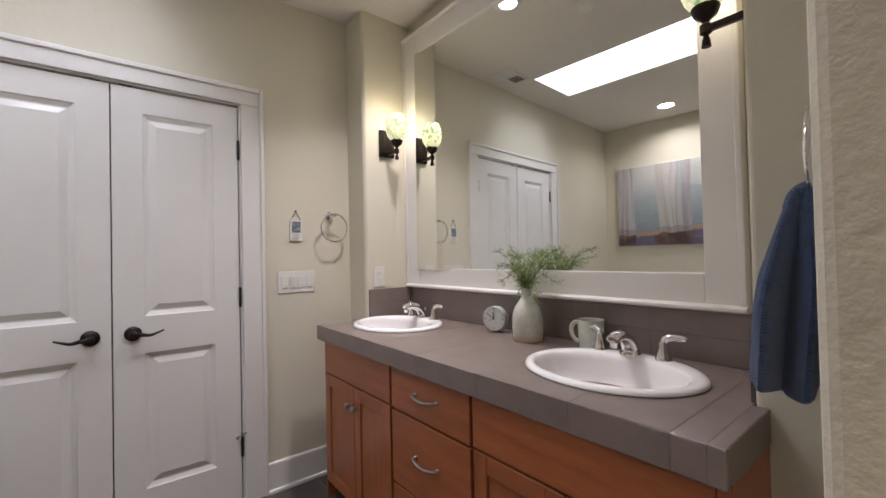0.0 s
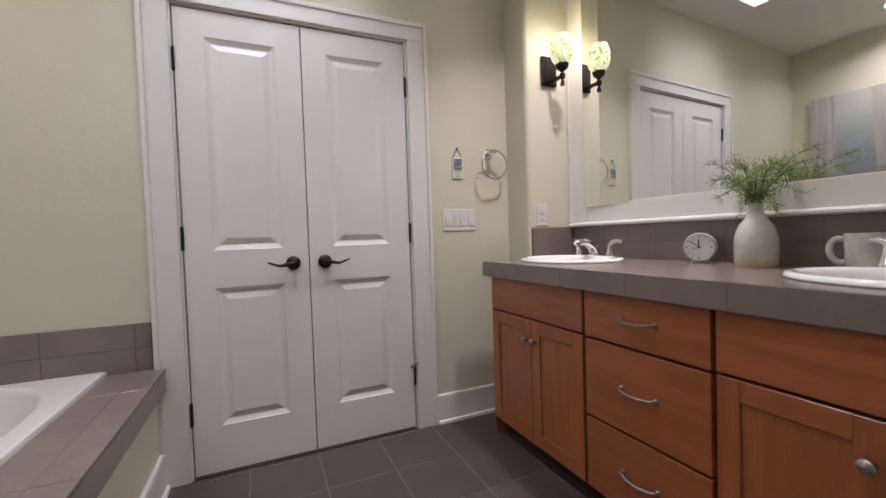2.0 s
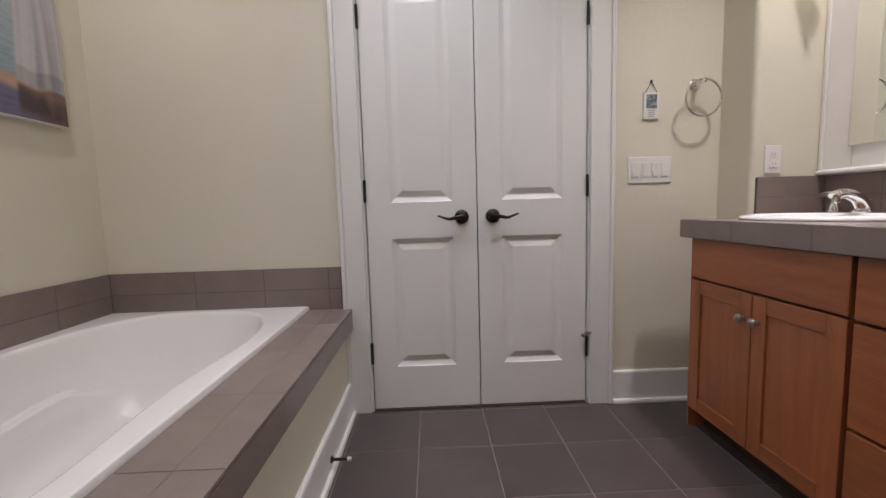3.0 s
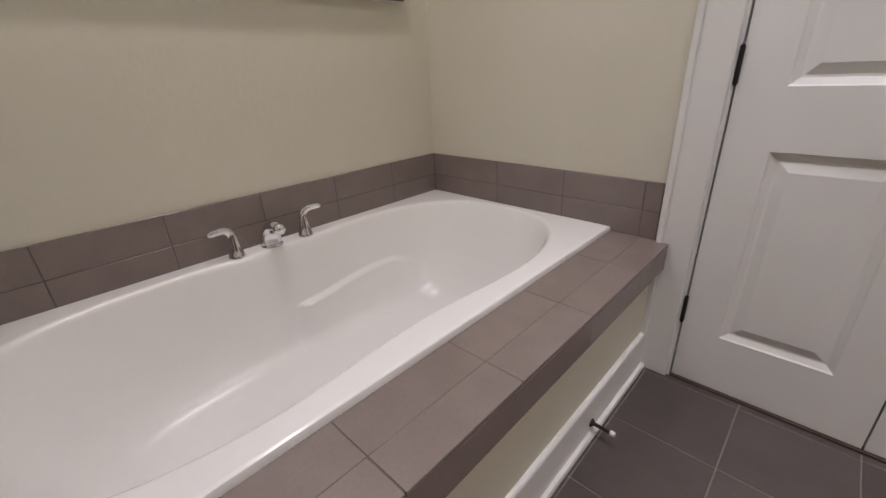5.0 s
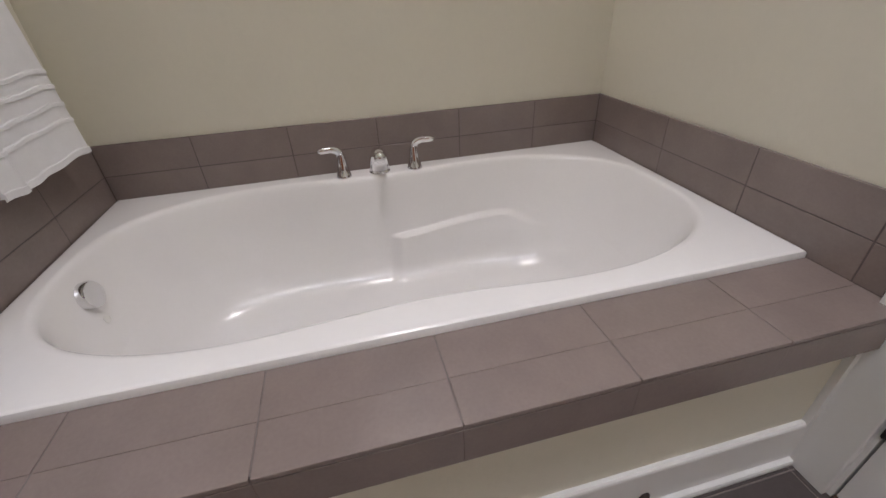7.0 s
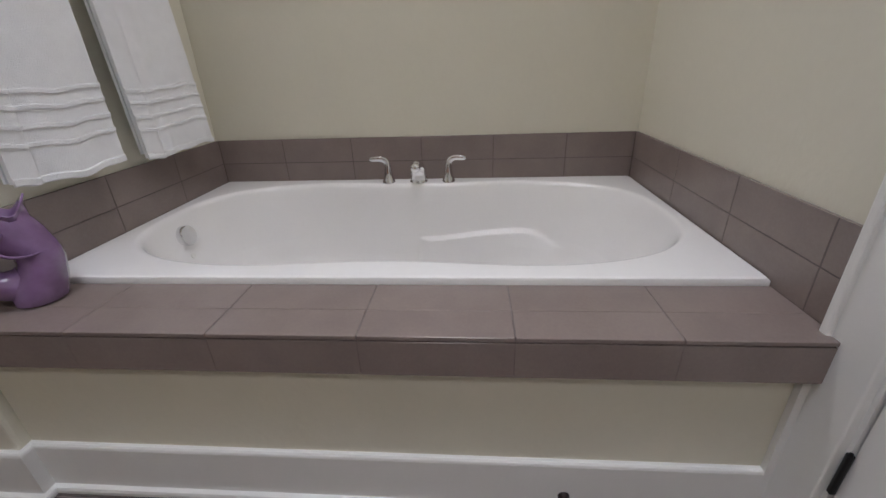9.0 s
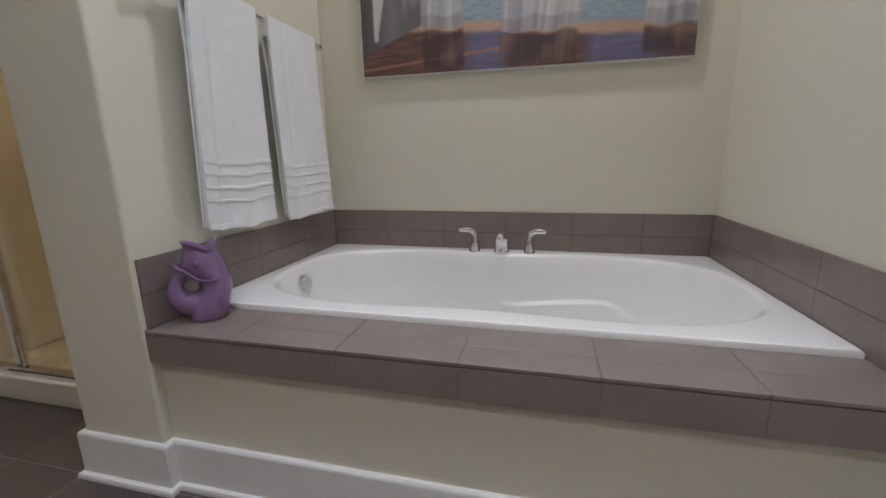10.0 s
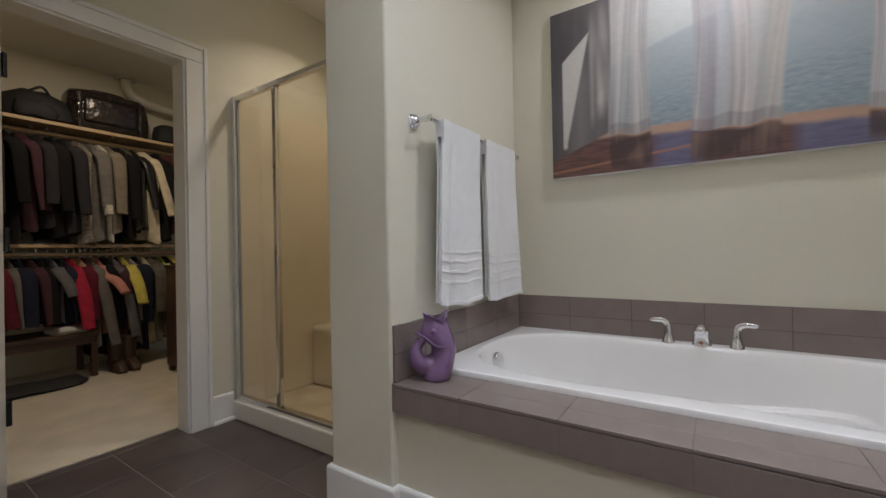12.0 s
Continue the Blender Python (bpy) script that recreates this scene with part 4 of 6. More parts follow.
def drawer_front(parent, y0, y1, z0, z1, handle):
    d = part("drawer", box(0, 0.020, y0, y1, z0, z1, 0.0025, 2), WOOD_H, parent, "flat fir drawer front")
    if handle:
        yc, zc, h = (y0 + y1) / 2, handle, 0.064
        pts = smooth_path([(-0.002, yc - h, zc), (-0.018, yc - h + 0.004, zc + 0.001), (-0.026, yc - h * 0.45, zc - 0.004), (-0.028, yc, zc - 0.005), (-0.026, yc + h * 0.45, zc - 0.004), (-0.018, yc + h - 0.004, zc + 0.001), (-0.002, yc + h, zc)], 5)
        n = len(pts)
        rad = [0.0042 + 0.0026 * math.sin(math.pi * i / (n - 1)) for i in range(n)]
        hd = part("handle", tube(pts, rad, 10, flat=0.8), PEWTER, d, "pewter bow pull", True)
        for s in (-1, 1):
            part("foot", lathe([(0, 0), (0.0085, 0), (0.0085, 0.004), (0.005, 0.008), (0, 0.009)], 14, (0, yc + s * h, zc), "-x"), PEWTER, hd, "", True)


def cabinet(y0, y1, label):
    c = thing("vanity_cabinet", (CAB_X, 0, 0), label, "cabinet", "vanity cabinets")
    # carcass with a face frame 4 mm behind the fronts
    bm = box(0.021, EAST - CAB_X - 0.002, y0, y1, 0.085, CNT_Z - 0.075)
    # body in the darkened fir, so the gaps look shaded
    part("body", bm, WOOD_SHADE, c)
    part("toe_kick", box(0.075, 0.095, y0, y1, 0.0, 0.085), TOEKICK_SHADE, c, "recessed toe kick, coloured dark for its shade")
    return c


def build_vanity():
    g = 0.004
    a = cabinet(1.642, 2.290, "fir vanity cabinet with a false drawer over two doors")
    drawer_front(a, 1.648 + g, 2.290, 0.652, 0.812, None)
    shaker_door(a, 1.967 + 0.0015, 2.290, 0.090, 0.643, 1.967 + 0.030)
    shaker_door(a, 1.648 + g, 1.967 - 0.0015, 0.090, 0.643, 1.967 - 0.030)
    part("side_panel", box(0.004, EAST - CAB_X - 0.004, 2.2905, 2.298, 0.0, CNT_Z - 0.075), WOOD_V, a)
    b = cabinet(1.172, 1.642, "fir vanity cabinet with three drawers and bow pulls")
    drawer_front(b, 1.180, 1.637, 0.648, 0.812, 0.737)
    drawer_front(b, 1.180, 1.637, 0.360, 0.638, 0.506)
    drawer_front(b, 1.180, 1.637, 0.090, 0.350, 0.225)
    c = cabinet(0.497, 1.172, "fir vanity cabinet with a false drawer over two doors")
    drawer_front(c, 0.512, 1.166, 0.652, 0.812, None)
    shaker_door(c, 0.840 + 0.0015, 1.166, 0.090, 0.643, 0.840 + 0.030)
    shaker_door(c, 0.512, 0.840 - 0.0015, 0.090, 0.643, 0.840 - 0.030)
    part("end_stile", box(0.001, 0.0205, 0.493, 0.510, 0.085, CNT_Z - 0.075), WOOD_V, c)
    part("side_panel", box(0.021, PIL_X - CAB_X - 0.003, 0.4895, 0.4965, 0.0, CNT_Z - 0.075), WOOD_V, c)

    top = thing("countertop", (0, 0, 0), "grey-brown tiled vanity countertop with an edge course", "countertop")
    holes = [(SINK_X, SINK1_Y), (SINK_X, SINK2_Y)]
    # bed under the tiles, pierced for the basins
    z1 = CNT_Z - 0.006
    part("bed", slab(CNT_X + 0.0005, EAST - 0.0198, WING_Y + 0.003, PIL_Y - 0.003, CNT_Z - 0.074, CNT_Z - 0.0005, holes), GROUT, top)
    part("bed", box(CNT_X + 0.0005, PIL_X - 0.003, CNT_Y0 + 0.0014, WING_Y + 0.003, CNT_Z - 0.074, CNT_Z - 0.0005), GROUT, top)
    q = 0.0011
    ys = [WING_Y + 0.003, 0.582, 0.810, 1.125, 1.435, 1.745, 2.050, CNT_Y1 - 0.001]
    for a0, b0 in zip(ys, ys[1:]):
        hit = [h for h in holes if a0 < h[1] + 0.24 and b0 > h[1] - 0.24]
        x_end = EAST - 0.013
        b1 = min(b0, PIL_Y - 0.002) if b0 > PIL_Y else b0
        if hit:
            bm = slab(CNT_X + 0.0025, x_end, a0 + q, b1 - q, z1 + 0.0002, CNT_Z, hit)
            part("tile", bm, TILE, top)
        else:
            tile("tile", TILE, top, CNT_X + 0.0025, x_end, a0 + q, b1 - q, z1 + 0.0002, CNT_Z)
        tile("edge_tile", TILE, top, CNT_X, CNT_X + 0.006, a0 + q, b0 - q, CNT_Z - 0.073, CNT_Z - 0.0012, 0.0012)
    tile("tile", TILE, top, CNT_X + 0.0025, PIL_X - 0.003, CNT_Y0 + 0.0025, WING_Y + 0.003 + q, z1 + 0.0002, CNT_Z)
    tile("edge_tile", TILE, top, CNT_X, CNT_X + 0.0060, CNT_Y0 + 0.0003, WING_Y + 0.003 + q, CNT_Z - 0.073, CNT_Z - 0.0012, 0.0012)
    tile("edge_tile", TILE, top, CNT_X + 0.0064, PIL_X - 0.003, CNT_Y0, CNT_Y0 + 0.006, CNT_Z - 0.073, CNT_Z - 0.0012, 0.0012)
    tile("edge_tile", TILE, top, CNT_X + 0.0005, PIL_X - 0.003, CNT_Y1 - 0.006, CNT_Y1, CNT_Z - 0.073, CNT_Z - 0.0012, 0.0012)

    s = thing("tile_splash", (0, 0, 0), "grey-brown tile backsplash in two courses behind the vanity", "tile splash")
    part("backing", box(EAST - 0.0196, EAST - 0.0005, WING_Y + 0.003, PIL_Y - 0.003, CNT_Z - 0.03, 1.054), GROUT, s)
    part("backing", box(PIL_X + 0.016, EAST - 0.0198, PIL_Y - 0.0115, PIL_Y - 0.0005, CNT_Z - 0.03, 1.054), GROUT, s)
    part("backing", box(PIL_X + 0.016, EAST - 0.0198, WING_Y + 0.0005, WING_Y + 0.0115, CNT_Z - 0.03, 1.054), GROUT, s)
    for z0, z1 in ((CNT_Z + 0.001, 0.970), (0.973, 1.055)):
        yy = [WING_Y + 0.0125, 0.58, 0.88, 1.185, 1.49, 1.795, 2.10, PIL_Y - 0.0125]
        for a0, b0 in zip(yy, yy[1:]):
            tile("tile", TILE, s, EAST - 0.020, EAST - 0.0125, a0 + q, b0 - q, z0, z1)
        tile("tile", TILE, s, PIL_X + 0.016, EAST - 0.021, PIL_Y - 0.012, PIL_Y - 0.0032, z0, z1)
        tile("tile", TILE, s, PIL_X + 0.016, EAST - 0.021, WING_Y + 0.0032, WING_Y + 0.012, z0, z1)


SINK_X, SINK1_Y, SINK2_Y = 1.362, 2.040, 0.878
SINK_AX, SINK_AY = 0.216, 0.262


def slab(x0, x1, y0, y1, z0, z1, holes):
    """A flat slab with oval holes, cut from strips along y."""
    bm = bmesh.new()
    ay, ax = SINK_AY - 0.030, SINK_AX - 0.030
    cuts = {y0, y1}
    for hx, hy in holes:
        for i in range(25):
            y = hy - ay * math.cos(math.pi * i / 24)
            if y0 < y < y1:
                cuts.add(y)
    cuts = sorted(cuts)
    def span(y):
        for hx, hy in holes:
            k = 1 - ((y - hy) / ay) ** 2
            if k > 1e-9:
                return hx - ax * math.sqrt(k), hx + ax * math.sqrt(k)
        return None
    def prism(p):
        lo = [bm.verts.new((a, b, z0)) for a, b in p]
        hi = [bm.verts.new((a, b, z1)) for a, b in p]
        bm.faces.new(hi)
        bm.faces.new(lo[::-1])
        for i in range(len(p)):
            j = (i + 1) % len(p)
            bm.faces.new((lo[i], lo[j], hi[j], hi[i]))
    for a, b in zip(cuts, cuts[1:]):
        sa, sb = span(a + 1e-7), span(b - 1e-7)
        m = span((a + b) / 2)
        if m is None:
            prism([(x0, a), (x1, a), (x1, b), (x0, b)])
            continue
        hx = [h[0] for h in holes if abs((a + b) / 2 - h[1]) < ay][0]
        sa, sb = sa or (hx, hx), sb or (hx, hx)
        prism([(x0, a), (sa[0], a), (sb[0], b), (x0, b)])
        prism([(sa[1], a), (x1, a), (x1, b), (sb[1], b)])
    return bm


def build_sink(y):
    s = thing("sink", (SINK_X, y, CNT_Z), "white oval drop-in ceramic sink in the tiled counter", "sink", "vanity sinks")
    N = 64
    def ring(ax, ay, z, ox=0.0):
        return [(ox + ax * math.cos(2 * math.pi * i / N), ay * math.sin(2 * math.pi * i / N), z) for i in range(N)]
    A, B = SINK_AX, SINK_AY
    o = -0.020
    rings = [ring(A - 0.004, B - 0.004, 0.0005), ring(A, B, 0.004), ring(A - 0.001, B - 0.001, 0.009), ring(A - 0.006, B - 0.006, 0.0145), ring(A - 0.016, B - 0.016, 0.0165),
             ring(A - 0.046, B - 0.029, 0.0160, o), ring(A - 0.051, B - 0.034, 0.0135, o), ring(A - 0.057, B - 0.040, 0.008, o), ring(A - 0.063, B - 0.046, -0.006, o), ring(A - 0.075, B - 0.060, -0.045, o),
             ring(A - 0.095, B - 0.085, -0.085, o), ring(A - 0.130, B - 0.130, -0.112, o), ring(A - 0.175, B - 0.20, -0.126, o), ring(0.022, 0.022, -0.132, o)]
    part("basin", loft(rings, cap0=False), CERAMIC, s, "", True)
    part("drain", lathe([(0, -0.136), (0.024, -0.136), (0.024, -0.1295), (0.017, -0.128), (0, -0.1275)], 20, (o, 0, 0)), CHROME, s, "chrome drain", True)
    f = thing("sink_faucet", (SINK_X + 0.172, y + 0.018, CNT_Z + 0.0150), "chrome widespread faucet with two lever handles", "faucet", "vanity faucets")
    tap_handle(f, -0.105, -1, 1.0)
    tap_handle(f, 0.105, 1, 1.0)
    spout(f, 0.0, 1.12, -1, reach=0.112, high=0.070)
    part("lift_rod", lathe([(0, 0), (0.003, 0), (0.003, 0.040), (0.005, 0.044), (0.005, 0.050), (0, 0.052)], 12, (0.024, 0, 0.0)), CHROME, f, "", True)


def build_mirror():
    m = thing("framed_mirror", (EAST, 0, 0), "large wall mirror in a white painted frame", "mirror")
    yi0, yi1, zi0, zi1 = 0.702, 2.197, 1.170, 2.442
    yo0, yo1, zo0, zo1 = 0.594, PIL_Y - 0.004, 1.075, 2.560
    pane = part("glass", box(-0.003, 0.003, (yi0 - yi1) / 2 - 0.01, (yi1 - yi0) / 2 + 0.01, (zi0 - zi1) / 2 - 0.01, (zi1 - zi0) / 2 + 0.01), MIRROR, m, "clear mirror glass")
    pane.matrix_basis = pose(-0.021, (yi0 + yi1) / 2, (zi0 + zi1) / 2, 0, 0.32, 1.70)
    x0, x1 = -0.042, -0.0005
    part("stile", box(x0, x1, yo0, yi0, zo0, zo1, 0.003), WHITE, m)
    part("stile", box(x0, x1, yi1, yo1, zo0, zo1, 0.003), WHITE, m)
    part("rail", box(x0 + 0.0004, x1, yi0 + 0.0003, yi1 - 0.0003, zo0, zi0, 0.003), WHITE, m)
    part("rail", box(x0 + 0.0004, x1, yi0 + 0.0003, yi1 - 0.0003, zi1, zo1, 0.003), WHITE, m)
    prof = [(-0.001, 0), (-0.048, 0), (-0.058, 0.006), (-0.058, 0.014), (-0.049, 0.020), (-0.0435, 0.022), (-0.001, 0.022)]
    for z, s, nm in ((1.0555, 1, "sill_moulding"), (zo1 + 0.0235, -1, "head_moulding")):
        rings = [[(px, yy, z + s * pz) for px, pz in prof] for yy in (yo0 - 0.001, yo1 + 0.001)]
        bm = loft(rings)
        bmesh.ops.recalc_face_normals(bm, faces=bm.faces)
        part(nm, bm, WHITE, m)
    for ya in (yo0 - 0.0005, yo1 - 0.017):
        part("edge_moulding", box(-0.051, -0.0425, ya, ya + 0.018, 1.078, zo1, 0.004), WHITE, m)


def build_sconce(y, way):
    """Wall light whose plate lies on a wall facing way along y."""
    x, z = 1.490, 1.915
    s = thing("wall_sconce", (x, y, z), "dark bronze wall sconce with mottled green glass shade, lit", "wall lamp", "vanity sconces", 0 if way < 0 else 180)
    part("back_plate", box(-0.050, 0.050, -0.020, -0.0005, -0.080, 0.080, 0.007, 3), BRONZE, s)
    part("inner_plate", box(-0.034, 0.034, -0.027, -0.0195, -0.062, 0.062, 0.004, 2), BRONZE, s)
    part("arm", box(-0.010, 0.010, -0.132, -0.022, -0.072, -0.054, 0.003), BRONZE, s)
    part("finial", lathe([(0, -0.112), (0.012, -0.112), (0.010, -0.094), (0.006, -0.080), (0.015, -0.074), (0.015, -0.052), (0.008, -0.046), (0.010, -0.040), (0.028, -0.026), (0.036, -0.006), (0.035, -0.002), (0, -0.002)], 24, (0, -0.120, 0)), BRONZE, s, "", True)
    prof = [(0.028, -0.004), (0.038, 0.002), (0.051, 0.022), (0.060, 0.050), (0.0635, 0.078), (0.061, 0.105), (0.054, 0.130), (0.048, 0.143)]
    prof += [(r - 0.004, z2) for r, z2 in reversed(prof[2:])]
    shade = part("shade", lathe(prof, 32, (0, -0.120, 0), cap=False), SHADE, s, "mottled green and cream glass shade", True)
    shade.visible_shadow = False
    lamp("sconce_lamp", "POINT", SCONCE_WATTS, pose(x, y + way * 0.120, z + 0.100), (1.0, 0.84, 0.58), 0.03)


def towel_ring(at, turn, label):
    """Ring on a wall; it faces -y before the turn."""
    r = thing("towel_ring", at, label, "towel ring", "", turn)
    part("post", lathe([(0, 0), (0.026, 0), (0.026, 0.004), (0.020, 0.010), (0.017, 0.012), (0.019, 0.018), (0.013, 0.024), (0.009, 0.032), (0.010, 0.060), (0.013, 0.066), (0.010, 0.076), (0, 0.078)], 22, (0, 0, 0), "y"), CHROME, r, "", True)
    pts = [(0.080 * math.sin(2 * math.pi * i / 48), -0.066, -0.074 + 0.080 * math.cos(2 * math.pi * i / 48)) for i in range(48)]
    part("ring", tube(pts, 0.0048, 10, loop=True), CHROME, r, "", True)
    return r


def build_hand_towel():
    """Gathered in the ring, spreading below in deep folds."""
    x, y, z = RING_AT[0] + 0.0, RING_AT[1] + 0.066, RING_AT[2] - 0.148
    t = thing("hand_towel", (x, y, z), "blue ribbed terry hand towel hung through the ring", "towel")
    def layer(sx, sy, depth, bottom, lean, ph, wide):
        rings = []
        n = 60
        for j in range(33):
            k = j / 32
            w = (0.040 + 0.066 * min(1, k * 1.6) ** 0.8 + 0.010 * k) * wide
            d = 0.018 + 0.020 * min(1, k * 2.2)
            ring = []
            for i in range(n):
                a = 2 * math.pi * i / n
                f = 1 + (0.26 * math.sin(3 * a + ph + 0.7 * k) + 0.17 * math.sin(5 * a + 2.3 * ph - 0.9 * k)) * min(1, 0.45 + k) + 0.07 * math.sin(11 * a + 2 * ph) * k
                band = 0.0035 * math.exp(-((k - 0.80) / 0.012) ** 2)
                ring.append((sx + (w - band) * math.cos(a) * f, sy + depth * k ** 0.6 + (d - band) * math.sin(a) * f + lean * k, 0.012 - bottom * k - 0.014 * math.sin(a * 2 + ph) * k))
            rings.append(ring)
        return loft(rings)
    part("front_fold", layer(0.0, 0.012, 0.020, 0.325, 0.012, 0.4, 1.18), BLUE, t, "", True)
    part("back_fold", layer(0.014, -0.014, -0.008, 0.262, -0.002, 2.1, 1.02), BLUE, t, "", True)
    saddle = smooth_path([(0, 0.032, -0.02), (0, 0.022, 0.006), (0, 0.0, 0.014), (0, -0.020, 0.006), (0, -0.028, -0.02)], 5)
    part("gather", tube(saddle, 0.018, 12), BLUE, t, "", True)


RING_AT = (1.150, STUB_Y, 1.478)


def build_wall_things():
    towel_ring((1.213, NORTH, 1.492), 0, "chrome towel ring, empty, beside the light switches")
    towel_ring(RING_AT, 180, "chrome towel ring holding a blue towel")
    # four-gang switch plate
    s = thing("switch_plate", (1.0115, NORTH, 1.114), "white four-gang light switch plate with a timer", "light switch")
    part("plate", box(-0.1015, 0.1015, -0.006, -0.0004, -0.060, 0.060, 0.003), PLASTIC, s)
    for k in range(4):
        x = -0.069 + 0.046 * k
        part("insert", box(x - 0.017, x + 0.017, -0.0085, -0.0062, -0.034, 0.034, 0.001, 1), PLASTIC, s)
        if k == 1:
            for q in range(6):
                part("timer_button", box(x - 0.011, x + 0.011, -0.0105, -0.0087, -0.030 + q * 0.0105, -0.0225 + q * 0.0105), PLASTIC, s)
        else:
            part("rocker", box(x - 0.013, x + 0.013, -0.0115, -0.0087, -0.030, -0.004, 0.001, 1), PLASTIC, s)
    # outlet on the chase
    o = thing("wall_outlet", (1.424, PIL_Y, 1.127), "white duplex power outlet on the pilaster", "outlet")
    part("plate", box(-0.036, 0.036, -0.006, -0.0004, -0.058, 0.058, 0.003), PLASTIC, o)
    for z in (-0.020, 0.020):
        part("socket", box(-0.017, 0.017, -0.0085, -0.0062, z - 0.014, z + 0.014, 0.001, 1), PLASTIC, o)
        for x in (-0.006, 0.006):
            part("slot", box(x - 0.0012, x + 0.0012, -0.0092, -0.0086, z - 0.002, z + 0.007), GROOVE, o)
        part("slot", box(-0.002, 0.002, -0.0092, -0.0086, z - 0.010, z - 0.006), GROOVE, o)
    # small hanging plaque
    p = thing("hanging_plaque", (1.012, NORTH, 1.404), "small white wall plaque with a photo, hung by a cord", "plaque")
    part("board", box(-0.034, 0.034, -0.009, -0.001, -0.060, 0.056, 0.001, 1), PLASTIC, p)
    part("photo", box(-0.025, 0.025, -0.0104, -0.0092, -0.014, 0.048), mat("plaque_photo", (0.20, 0.24, 0.28), 0.4, vary=0.4, scale=70, second=(0.03, 0.04, 0.04)), p, "dark blue and green photo")
    for q in range(4):
        part("text_bar", box(-0.018 + 0.003 * (q % 2), 0.018 - 0.004 * (q % 2), -0.0100, -0.0092, -0.024 - q * 0.009, -0.021 - q * 0.009), GROOVE, p)
    for sgn in (-1, 1):
        part("cord", tube([(sgn * 0.028, -0.004, 0.055), (0, -0.004, 0.106)], 0.0016, 6), BRONZE, p)
    part("nail", lathe([(0, 0), (0.004, 0), (0.004, 0.008), (0, 0.009)], 10, (0, 0, 0.107), "y"), BRONZE, p)


